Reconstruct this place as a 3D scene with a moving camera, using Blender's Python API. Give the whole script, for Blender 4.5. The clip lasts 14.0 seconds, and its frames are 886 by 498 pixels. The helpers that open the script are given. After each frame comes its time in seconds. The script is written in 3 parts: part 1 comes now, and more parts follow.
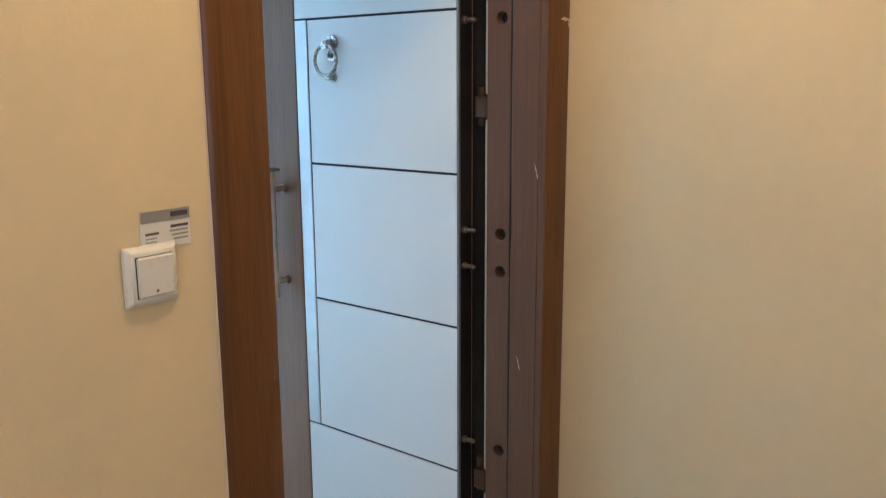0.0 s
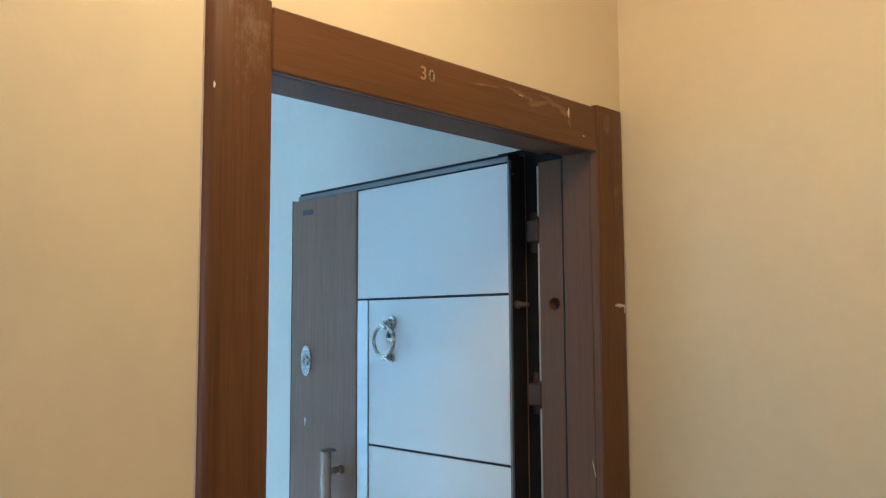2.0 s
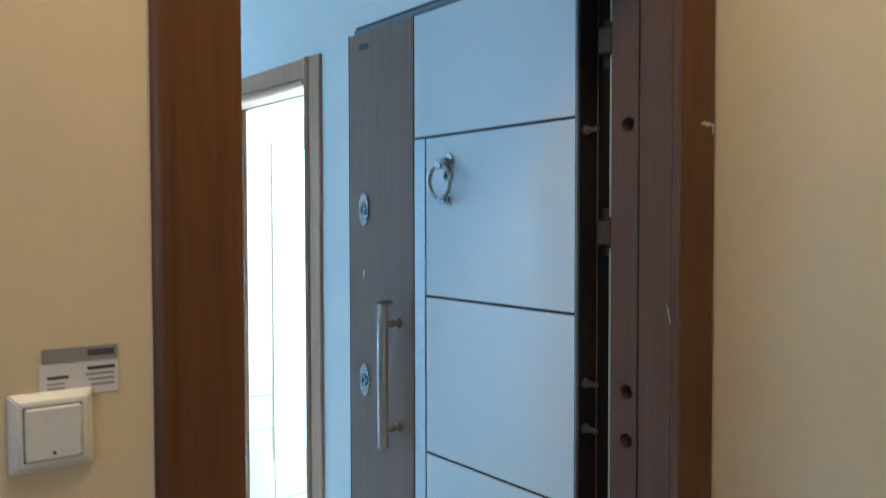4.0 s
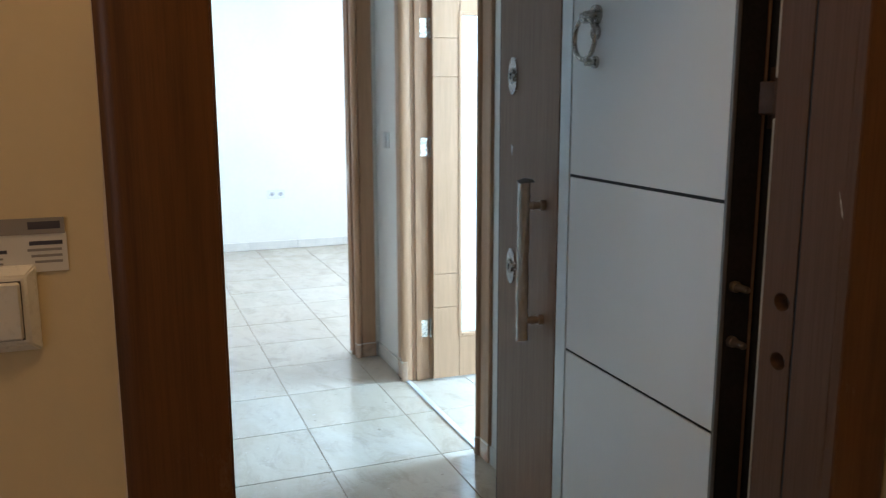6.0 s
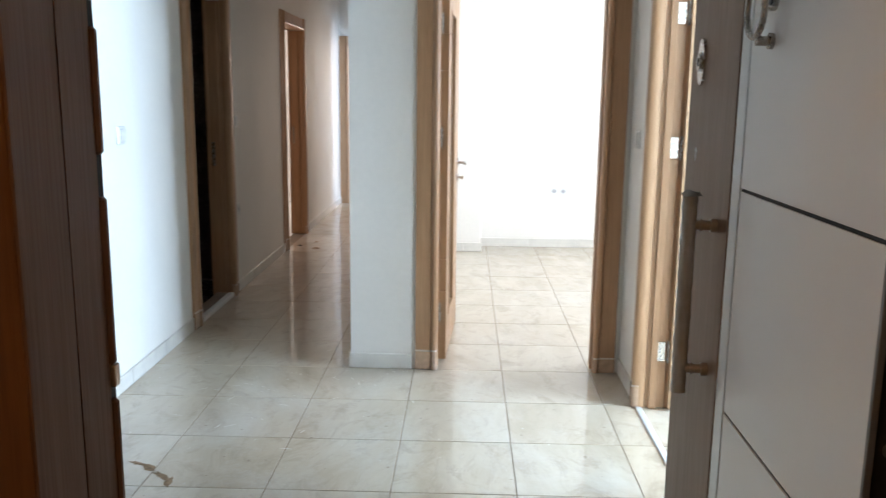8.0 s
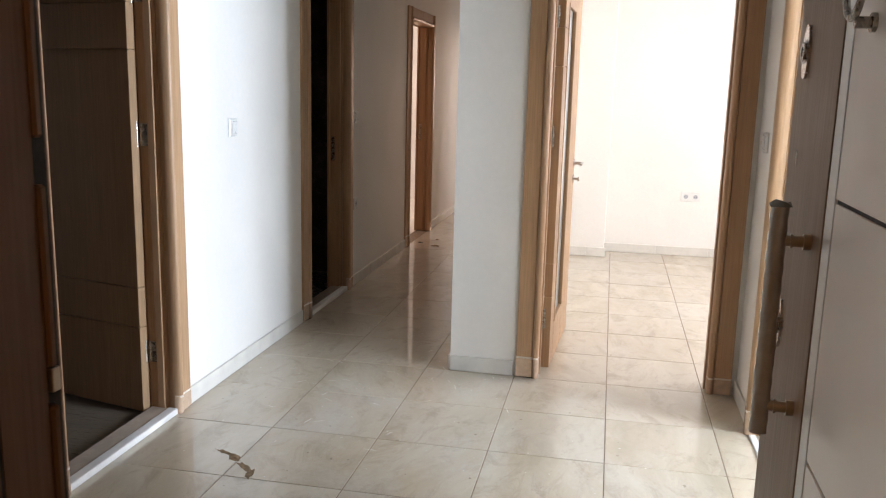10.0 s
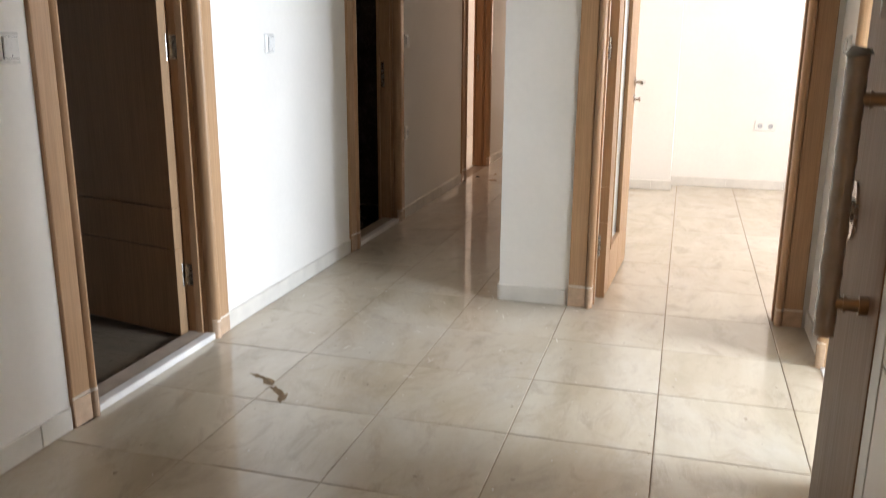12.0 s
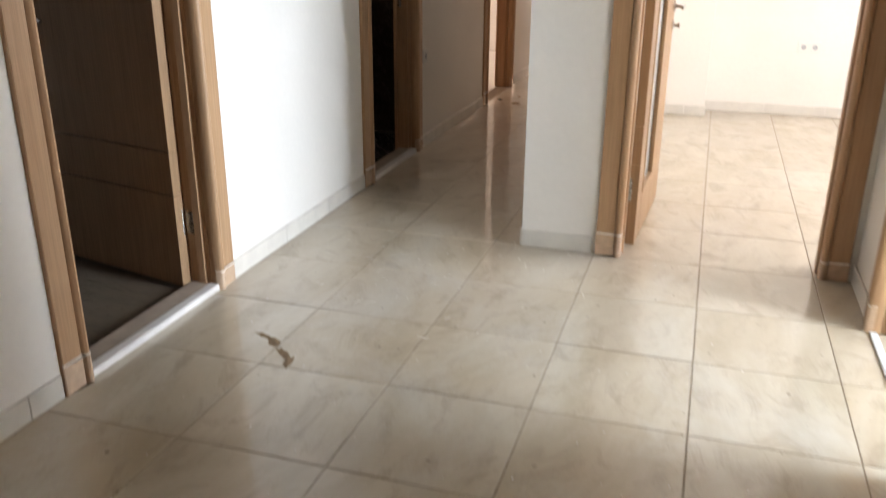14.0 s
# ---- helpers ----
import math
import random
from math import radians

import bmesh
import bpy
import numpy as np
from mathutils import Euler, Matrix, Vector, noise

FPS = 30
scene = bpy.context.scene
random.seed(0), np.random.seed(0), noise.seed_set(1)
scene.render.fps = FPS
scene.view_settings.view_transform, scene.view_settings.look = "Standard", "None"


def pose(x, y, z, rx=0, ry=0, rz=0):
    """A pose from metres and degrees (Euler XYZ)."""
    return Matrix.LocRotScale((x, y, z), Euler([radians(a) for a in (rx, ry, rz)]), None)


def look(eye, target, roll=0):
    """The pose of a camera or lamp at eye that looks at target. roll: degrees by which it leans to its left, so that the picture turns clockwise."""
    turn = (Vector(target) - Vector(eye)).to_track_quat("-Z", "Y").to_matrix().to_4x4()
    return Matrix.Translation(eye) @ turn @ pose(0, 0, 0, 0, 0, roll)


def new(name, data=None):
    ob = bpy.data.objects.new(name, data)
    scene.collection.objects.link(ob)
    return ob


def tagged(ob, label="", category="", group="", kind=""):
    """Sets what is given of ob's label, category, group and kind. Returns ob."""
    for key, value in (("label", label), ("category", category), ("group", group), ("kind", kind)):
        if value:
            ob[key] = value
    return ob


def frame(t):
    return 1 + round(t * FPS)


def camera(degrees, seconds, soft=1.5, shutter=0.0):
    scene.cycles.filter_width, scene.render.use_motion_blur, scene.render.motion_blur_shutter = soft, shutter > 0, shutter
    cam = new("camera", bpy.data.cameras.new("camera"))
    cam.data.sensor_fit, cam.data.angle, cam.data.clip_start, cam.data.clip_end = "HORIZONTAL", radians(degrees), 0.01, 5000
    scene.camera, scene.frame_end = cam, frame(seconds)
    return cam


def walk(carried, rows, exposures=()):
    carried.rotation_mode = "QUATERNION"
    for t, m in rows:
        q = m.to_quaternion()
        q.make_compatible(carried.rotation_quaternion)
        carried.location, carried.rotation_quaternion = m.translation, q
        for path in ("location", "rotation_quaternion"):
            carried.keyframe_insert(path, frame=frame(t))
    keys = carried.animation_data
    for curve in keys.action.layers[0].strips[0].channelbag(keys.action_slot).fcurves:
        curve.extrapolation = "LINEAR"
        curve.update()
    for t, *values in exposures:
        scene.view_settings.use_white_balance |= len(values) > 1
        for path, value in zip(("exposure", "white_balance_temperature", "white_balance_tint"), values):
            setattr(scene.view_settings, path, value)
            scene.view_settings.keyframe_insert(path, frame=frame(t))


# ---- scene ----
cam = camera(56.1, 14.0, soft=1.1, shutter=0.5)
PATH = [
    (0, (-1.476, -0.557, 1.473), (0.093, 0.62, 1.079), -0.3),
    (0.5, (-1.45, -0.546, 1.53), (0.111, 0.657, 1.187), -0.3),
    (1, (-1.381, -0.558, 1.587), (0.12, 0.755, 1.426), -0.5),
    (1.5, (-1.314, -0.586, 1.581), (0.125, 0.802, 1.642), -0.3),
    (2, (-1.289, -0.617, 1.579), (0.124, 0.787, 1.76), -0.3),
    (2.5, (-1.269, -0.61, 1.56), (0.108, 0.824, 1.773), -0.4),
    (3, (-1.216, -0.611, 1.508), (0.076, 0.901, 1.717), -0.2),
    (3.5, (-1.132, -0.585, 1.461), (0.101, 0.984, 1.588), -0.1),
    (4, (-1.013, -0.513, 1.437), (0.203, 1.073, 1.367), -0.1),
    (6.5, (-0.564, -0.381, 1.397), (-0.01, 1.504, 1.028), 0.1),
    (7, (-0.419, -0.299, 1.383), (-0.019, 1.626, 1.016), 0.4),
    (7.5, (-0.272, -0.239, 1.394), (-0.112, 1.72, 1.028), 0.6),
    (8, (-0.202, -0.227, 1.397), (-0.253, 1.738, 1.03), 0.7),
    (10.5, (-0.024, 0.023, 1.371), (-0.458, 1.939, 0.999), 1.2),
    (11, (-0.01, 0.114, 1.306), (-0.507, 2.016, 0.934), 0.8),
    (11.5, (-0.008, 0.131, 1.264), (-0.53, 2.019, 0.859), 0.8),
    (12, (0.014, 0.128, 1.233), (-0.519, 1.99, 0.734), 0.4),
    (12.5, (0.027, 0.162, 1.177), (-0.502, 1.977, 0.525), 0.2),
    (13, (0.027, 0.175, 1.182), (-0.488, 1.944, 0.403), 0.2),
    (13.5, (0.02, 0.223, 1.244), (-0.491, 1.982, 0.439), 0.4),
    (14, (-0.059, 0.404, 1.309), (-0.619, 2.19, 0.603), 0.4),
]
EXPOSURES = [(0, 1.82, 4800, 3), (1.0, 1.67, 4700, 3), (1.5, 1.58, 4580, 0), (2.5, 1.52, 4500, -2), (3.3, 1.52, 4470, -2), (4, 1.25, 4350, -2), (6.3, 0.2, 6000, 12), (7.0, 0.22, 6200, 14), (7.5, 0.4, 6500, 17), (8.2, 0.35, 6950, 19), (10.3, 0.2, 8000, 28), (12, 0.28, 8450, 28), (13, 0.55, 8600, 30), (14, 0.28, 8500, 28)]
walk(cam, [(t, look(eye, target, roll)) for t, eye, target, roll in PATH], EXPOSURES)

# ---- world and lights ----
world = bpy.data.worlds.new("sky")
scene.world = world
world.use_nodes = True
wn = world.node_tree
sky = wn.nodes.new("ShaderNodeTexSky")
sky.sky_type, sky.sun_disc = "NISHITA", False
sky.sun_elevation, sky.sun_rotation = radians(48), radians(160)
wn.links.new(sky.outputs["Color"], wn.nodes["Background"].inputs["Color"])
wn.nodes["Background"].inputs["Strength"].default_value = 0.1


def area(name, eye, target, w, h, watts, colour):
    data = bpy.data.lights.new(name, "AREA")
    data.shape, data.size, data.size_y, data.energy, data.color = "RECTANGLE", w, h, watts, colour
    ob = new(name, data)
    ob.matrix_world = look(eye, target)
    return ob


area("kitchen_window_light", (3.27, 2.55, 1.55), (0, 2.55, 2.1), 0.9, 1.3, 310, (0.49, 0.75, 1.0))
area("living_window_light", (3.27, 5.75, 1.5), (0.2, 3.9, 1.5), 2.0, 1.5, 135, (0.64, 0.83, 1.0))
area("bedroom_window_light", (-4.57, 9.1, 1.5), (-2, 9.0, 1.4), 1.3, 1.3, 38, (0.9, 0.9, 0.9))
area("study_window_light", (1.97, 8.2, 1.5), (-1, 9.3, 1.3), 0.7, 1.3, 130, (0.45, 0.70, 1.0))
area("end_room_window_light", (-0.6, 12.77, 1.5), (-1.0, 9, 1.3), 1.4, 1.3, 50, (1.0, 0.90, 0.78))
bulb = bpy.data.lights.new("landing_bulb", "POINT")
bulb.energy, bulb.color, bulb.shadow_soft_size = 7.1, (1.0, 0.57, 0.22), 0.10
# added fill from the unseen left of the landing; brightens door leaf and right wall
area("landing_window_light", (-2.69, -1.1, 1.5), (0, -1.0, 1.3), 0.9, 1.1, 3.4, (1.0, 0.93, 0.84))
new("landing_bulb", bulb).location = (-0.6, -0.1, 2.5)


# ---- materials ----
class Nodes:
    """A node material with short ways to wire it."""

    def __init__(self, name):
        self.mat = bpy.data.materials.new(name)
        self.mat.use_nodes = True
        self.t = self.mat.node_tree
        self.bsdf = self.t.nodes["Principled BSDF"]
        geo = self.t.nodes.new("ShaderNodeNewGeometry")
        self.pos = geo.outputs["Position"]

    def put(self, socket, value):
        if hasattr(value, "is_output"):
            self.t.links.new(value, socket)
        elif isinstance(value, tuple) and len(value) == 3 and socket.type == "RGBA":
            socket.default_value = (*value, 1)
        else:
            socket.default_value = value

    def set(self, **values):
        for key, value in values.items():
            self.put(self.bsdf.inputs[key.replace("_", " ")], value)
        return self

    def mapped(self, scale, vector=None, offset=None):
        m = self.t.nodes.new("ShaderNodeMapping")
        m.inputs["Scale"].default_value = scale
        self.put(m.inputs["Vector"], vector or self.pos)
        if offset is not None:
            self.put(m.inputs["Location"], offset)
        return m.outputs["Vector"]

    def noise(self, scale, vector=None, detail=4.0, rough=0.55, distort=0.0):
        n = self.t.nodes.new("ShaderNodeTexNoise")
        n.inputs["Scale"].default_value, n.inputs["Detail"].default_value = scale, detail
        n.inputs["Roughness"].default_value, n.inputs["Distortion"].default_value = rough, distort
        self.put(n.inputs["Vector"], vector or self.pos)
        return n.outputs["Fac"]

    def ramp(self, value, *stops):
        r = self.t.nodes.new("ShaderNodeValToRGB")
        while len(r.color_ramp.elements) < len(stops):
            r.color_ramp.elements.new(0.5)
        for e, (at, colour) in zip(r.color_ramp.elements, stops):
            e.position = at
            e.color = (*colour, 1) if isinstance(colour, tuple) else (colour, colour, colour, 1)
        self.put(r.inputs["Fac"], value)
        return r.outputs["Color"]

    def mix(self, fac, a, b, how="MIX"):
        m = self.t.nodes.new("ShaderNodeMix")
        m.data_type, m.blend_type = "RGBA", how
        ins = [s for s in m.inputs if s.enabled]
        self.put(ins[0], fac)
        self.put(ins[1], a)
        self.put(ins[2], b)
        return [s for s in m.outputs if s.enabled][0]

    def maths(self, how, a, b=0.0):
        m = self.t.nodes.new("ShaderNodeMath")
        m.operation = how
        self.put(m.inputs[0], a)
        self.put(m.inputs[1], b)
        return m.outputs[0]

    def bump(self, height, strength, depth=0.002):
        b = self.t.nodes.new("ShaderNodeBump")
        b.inputs["Strength"].default_value, b.inputs["Distance"].default_value = strength, depth
        self.put(b.inputs["Height"], height)
        self.t.links.new(b.outputs["Normal"], self.bsdf.inputs["Normal"])
        return self


def shade(c, f):
    return tuple(min(1.0, v * f) for v in c)


def plaster(name, colour, rough=0.75):
    n = Nodes(name)
    blot = n.noise(1.3, detail=3)
    fine = n.noise(35, detail=5)
    c = n.ramp(blot, (0.3, shade(colour, 0.95)), (0.7, shade(colour, 1.03)))
    c = n.mix(0.12, c, n.ramp(fine, (0.35, shade(colour, 0.86)), (0.65, shade(colour, 1.05))))
    n.set(Base_Color=c, Roughness=n.ramp(fine, (0.3, rough - 0.1), (0.7, rough + 0.08)), Specular_IOR_Level=0.35)
    n.bump(n.maths("ADD", n.maths("MULTIPLY", blot, 1.5), n.maths("MULTIPLY", n.noise(120, detail=3), 0.5)), 0.35, 0.0022)
    return n.mat


def wood(name, light, dark, rough=0.38, stretch=(28, 28, 1.1), scuff=0.0):
    n = Nodes(name)
    info = n.t.nodes.new("ShaderNodeObjectInfo")
    shift = n.t.nodes.new("ShaderNodeCombineXYZ")
    n.put(shift.inputs[2], n.maths("MULTIPLY", info.outputs["Random"], 9.0))
    v = n.mapped(stretch, offset=shift.outputs[0])
    grain = n.noise(1.0, v, detail=6, rough=0.62, distort=0.35)
    pores = n.noise(5.5, v, detail=3, rough=0.7)
    wide = n.noise(0.9, n.mapped((3, 3, 0.5)), detail=2)
    c = n.ramp(grain, (0.28, dark), (0.52, shade(light, 0.9)), (0.75, light))
    c = n.mix(0.3, c, n.ramp(pores, (0.38, shade(dark, 0.75)), (0.6, light)))
    c = n.mix(n.ramp(wide, (0.4, 0.0), (0.7, 0.3)), c, shade(dark, 1.0))
    if scuff:
        wear = n.noise(7, n.mapped((1, 1, 0.5)), detail=8, rough=0.75)
        c = n.mix(n.ramp(wear, (0.6, 0.0), (0.74, scuff)), c, (0.55, 0.47, 0.38))
    n.set(Base_Color=c, Roughness=n.ramp(pores, (0.3, rough + 0.1), (0.7, rough - 0.06)), Specular_IOR_Level=0.4)
    n.bump(pores, 0.12, 0.0008)
    return n.mat


def paint(name, colour, rough, metal=0.0, vary=0.06, scale=14, coat=0.0, relief=0.05):
    n = Nodes(name)
    a, b = n.noise(scale, detail=5), n.noise(scale * 9, detail=3)
    c = n.ramp(a, (0.3, shade(colour, 1 - vary)), (0.7, shade(colour, 1 + vary)))
    n.set(Base_Color=c, Metallic=metal, Roughness=n.ramp(b, (0.3, max(0.03, rough - 0.06)), (0.7, rough + 0.06)), Coat_Weight=coat)
    if relief:
        n.bump(b, relief, 0.0006)
    return n.mat


def floor_tile():
    n = Nodes("cream marble porcelain")
    info = n.t.nodes.new("ShaderNodeObjectInfo")
    r = info.outputs["Random"]
    shift = n.t.nodes.new("ShaderNodeCombineXYZ")
    n.put(shift.inputs[0], n.maths("MULTIPLY", r, 37.0))
    n.put(shift.inputs[1], n.maths("MULTIPLY", r, 91.0))
    turned = n.t.nodes.new("ShaderNodeVectorRotate")
    turned.rotation_type = "Z_AXIS"
    n.put(turned.inputs["Vector"], n.pos)
    n.put(turned.inputs["Angle"], n.maths("ADD", n.maths("MULTIPLY", n.maths("FLOOR", n.maths("MULTIPLY", r, 1.99)), math.pi), n.maths("MULTIPLY", n.maths("SUBTRACT", n.maths("FRACT", n.maths("MULTIPLY", r, 17.0)), 0.5), 0.9)))
    v = n.mapped((5.0, 1.6, 1), turned.outputs[0], offset=shift.outputs[0])
    cloud = n.noise(1.0, v, detail=6, rough=0.62, distort=0.35)
    vein = n.noise(2.6, v, detail=8, rough=0.7, distort=0.9)
    c = n.ramp(cloud, (0.28, (0.41, 0.325, 0.22)), (0.45, (0.51, 0.42, 0.305)), (0.58, (0.58, 0.495, 0.38)), (0.76, (0.65, 0.58, 0.475)))
    c = n.mix(n.ramp(vein, (0.34, 0.40), (0.46, 0.0)), c, (0.36, 0.27, 0.19))
    c = n.mix(n.maths("MULTIPLY", r, 0.44), c, (0.44, 0.335, 0.23))
    c = n.mix(n.maths("MULTIPLY", n.maths("FRACT", n.maths("MULTIPLY", r, 7.0)), 0.35), c, (0.55, 0.485, 0.395))
    # darker patches of the pattern, a few centimetres across
    patch = n.noise(5.5, n.mapped((1.5, 0.8, 1), turned.outputs[0], offset=shift.outputs[0]), detail=7, rough=0.68, distort=0.7)
    c = n.mix(n.ramp(patch, (0.52, 0.0), (0.66, 0.55)), c, (0.33, 0.235, 0.155))
    # builders' dust: a thin pale veil with scuffed edges, and dark specks
    smear = n.noise(1.5, n.mapped((1.0, 0.7, 1)), detail=9, rough=0.72, distort=0.5)
    specks = n.noise(55, detail=4, rough=0.7)
    dust = n.maths("MULTIPLY", n.ramp(smear, (0.50, 0.0), (0.64, 1.0)), n.ramp(specks, (0.3, 0.45), (0.62, 1.0)))
    c = n.mix(n.maths("MULTIPLY", dust, 0.5), c, (0.67, 0.64, 0.585))
    crumbs = n.noise(30, detail=2, rough=0.4)
    c = n.mix(n.ramp(crumbs, (0.745, 0.0), (0.765, 0.75)), c, (0.22, 0.15, 0.10))
    rough = n.maths("ADD", n.maths("MULTIPLY", dust, 0.18), n.ramp(n.noise(9, detail=5), (0.3, 0.30), (0.75, 0.42)))
    sheen = n.maths("ADD", n.maths("MULTIPLY", dust, 0.10), n.ramp(n.noise(6, detail=5), (0.3, 0.012), (0.75, 0.05)))
    n.set(Base_Color=c, Roughness=rough, Specular_IOR_Level=0.7, Coat_Weight=0.75, Coat_Roughness=sheen)
    n.bump(n.noise(3.0, detail=2), 0.05, 0.002)
    return n.mat


WHITE = plaster("white wall paint", (0.86, 0.815, 0.755))
CEIL = plaster("white ceiling paint", (0.87, 0.86, 0.84), 0.85)
CREAM = plaster("cream landing paint", (0.75, 0.62, 0.395), 0.6)
DARKTILE = paint("dark bathroom tile", (0.10, 0.085, 0.075), 0.25, vary=0.3, scale=6)
TILE = floor_tile()
GROUT = paint("brown grout", (0.25, 0.17, 0.11), 0.9, vary=0.3, scale=40)
SKIRT = paint("cream skirting tile", (0.72, 0.675, 0.61), 0.5, vary=0.08, scale=9)
LAMINATE = wood("grey laminate floor", (0.20, 0.15, 0.11), (0.12, 0.09, 0.066), 0.3, (2, 30, 30))
GRANITE = paint("landing granite", (0.32, 0.29, 0.26), 0.3, vary=0.35, scale=60)
SILL = paint("white stone threshold", (0.74, 0.71, 0.68), 0.6, vary=0.12, scale=7, relief=0.0)
# browner and darker than SILL: the jamb's shade on the threshold, put into colour
SILLSHADE = paint("brown shaded threshold", (0.40, 0.31, 0.245), 0.6, vary=0.15, scale=12)
MARBLE = paint("white marble sill", (0.74, 0.73, 0.71), 0.3, vary=0.07, scale=10)
WALNUT = wood("walnut architrave", (0.150, 0.060, 0.016), (0.086, 0.033, 0.008), 0.4, (34, 34, 1.2), 0.25)
WALNUT_HEAD = wood("walnut head trim", (0.150, 0.060, 0.016), (0.086, 0.033, 0.008), 0.4, (1.2, 34, 34), 0.25)
JAMB = wood("dark taupe jamb foil", (0.158, 0.079, 0.041), (0.122, 0.060, 0.031), 0.6, (40, 40, 1.0))
TAUPE = wood("taupe walnut foil", (0.32, 0.198, 0.130), (0.245, 0.150, 0.098), 0.45, (40, 40, 1.0))
OAK = wood("light oak foil", (0.57, 0.335, 0.19), (0.43, 0.235, 0.12), 0.4, (30, 30, 0.9))
OAKDOOR = wood("oak door veneer", (0.46, 0.27, 0.15), (0.35, 0.195, 0.10), 0.42, (22, 22, 0.8))
LACQUER = paint("white lacquered panel", (0.87, 0.872, 0.875), 0.34, vary=0.02, scale=1.5, coat=0.3, relief=0.0)
# near black; in the entrance jamb gaps it stands in for their shade
GAPBLACK = paint("black groove", (0.012, 0.012, 0.014), 0.6)
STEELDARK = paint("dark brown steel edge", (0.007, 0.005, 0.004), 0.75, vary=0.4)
GREYTRIM = paint("grey aluminium trim", (0.22, 0.22, 0.23), 0.4, metal=0.5)
CHROME = paint("brushed chrome", (0.66, 0.66, 0.66), 0.24, metal=1.0)
SATIN = paint("satin nickel", (0.42, 0.40, 0.37), 0.27, metal=1.0)
ALUSTRIP = paint("pale aluminium strip", (0.72, 0.75, 0.76), 0.35, metal=0.35)
BRASS = paint("dull brass", (0.40, 0.32, 0.25), 0.35, metal=0.85)
BRONZE = paint("brown hinge plastic", (0.055, 0.023, 0.009), 0.6, vary=0.2)
GASKET = paint("pale rubber gasket", (0.42, 0.38, 0.31), 0.6)
PLASTIC = paint("white switch plastic", (0.78, 0.76, 0.72), 0.3, vary=0.01, relief=0.0)
PLASTICGREY = paint("grey socket hole", (0.10, 0.10, 0.11), 0.5)
CARD = paint("white card", (0.75, 0.73, 0.70), 0.4, vary=0.03)
CARDGREY = paint("silver grey print", (0.30, 0.28, 0.27), 0.4)
INK = paint("dark print", (0.07, 0.065, 0.09), 0.5)
GILT = paint("gilt numerals", (0.46, 0.31, 0.10), 0.35, metal=0.3)
FILLER = paint("chipped pale filler", (0.70, 0.58, 0.45), 0.8)
SCUFF = paint("rubbed pale scuff", (0.20, 0.105, 0.05), 0.7, vary=0.25, scale=80)
MUD = paint("dried mud", (0.24, 0.15, 0.085), 0.95, vary=0.4, scale=60)
WHITEPVC = paint("white window pvc", (0.8, 0.8, 0.8), 0.35, vary=0.02)


def clear(name, colour, rough):
    n = Nodes(name)
    n.set(Base_Color=colour, Transmission_Weight=1.0, Roughness=rough, IOR=1.45)
    return n.mat


GLASS = clear("clear glass", (0.95, 0.97, 0.97), 0.02)
FROST = clear("frosted door glass", (0.92, 0.96, 0.96), 0.35)
FILM = paint("clouded film over oak", (0.62, 0.42, 0.29), 0.22, vary=0.14, scale=28, coat=0.5, relief=0.3)
FILMEDGE = paint("crumpled film edge", (0.80, 0.70, 0.60), 0.3, vary=0.12, scale=40)
WRAP = paint("clouded plastic wrap", (0.46, 0.43, 0.40), 0.2, metal=0.35, vary=0.12, scale=30, coat=0.6, relief=0.0)


# ---- building helpers ----
def box(bm, x0, x1, y0, y1, z0, z1, bevel=0.0):
    made = bmesh.ops.create_cube(bm, size=1.0)["verts"]
    size, mid = Vector((abs(x1 - x0), abs(y1 - y0), abs(z1 - z0))), Vector((x0 + x1, y0 + y1, z0 + z1)) / 2
    for v in made:
        v.co = Vector((v.co.x * size.x, v.co.y * size.y, v.co.z * size.z)) + mid
    if bevel:
        edges = list({e for v in made for e in v.link_edges})
        bmesh.ops.bevel(bm, geom=edges, offset=bevel, segments=1, affect="EDGES", profile=0.5)
    return bm


def boxes(*rows, bevel=0.0):
    bm = bmesh.new()
    for row in rows:
        box(bm, *row, bevel=bevel)
    return bm


def rod(bm, a, b, r, seg=20, r2=None):
    a, b = Vector(a), Vector(b)
    m = Matrix.Translation((a + b) / 2) @ (b - a).to_track_quat("Z", "Y").to_matrix().to_4x4()
    bmesh.ops.create_cone(bm, cap_ends=True, segments=seg, radius1=r, radius2=r if r2 is None else r2, depth=(b - a).length, matrix=m)
    return bm


def prism(bm, outline, z0, z1, m=Matrix()):
    """A closed outline of (x, y) drawn from z0 to z1, then moved by m."""
    low = [bm.verts.new(m @ Vector((x, y, z0))) for x, y in outline]
    top = [bm.verts.new(m @ Vector((x, y, z1))) for x, y in outline]
    for i in range(len(outline)):
        j = (i + 1) % len(outline)
        bm.faces.new((low[i], low[j], top[j], top[i]))
    bm.faces.new(low[::-1])
    bm.faces.new(top)
    bmesh.ops.recalc_face_normals(bm, faces=bm.faces)
    return bm


def ring(bm, centre, radius, thick, m=Matrix(), n=40, k=12):
    """A torus round local z."""
    rows = []
    for i in range(n):
        a = math.tau * i / n
        rows.append([bm.verts.new(m @ (Vector(centre) + Vector(((radius + thick * math.cos(b)) * math.cos(a), (radius + thick * math.cos(b)) * math.sin(a), thick * math.sin(b))))) for b in (math.tau * j / k for j in range(k))])
    for i in range(n):
        for j in range(k):
            bm.faces.new((rows[i][j], rows[(i + 1) % n][j], rows[(i + 1) % n][(j + 1) % k], rows[i][(j + 1) % k]))
    return bm


def smooth(me, degrees=35):
    for p in me.polygons:
        p.use_smooth = True
    me.set_sharp_from_angle(angle=radians(degrees))


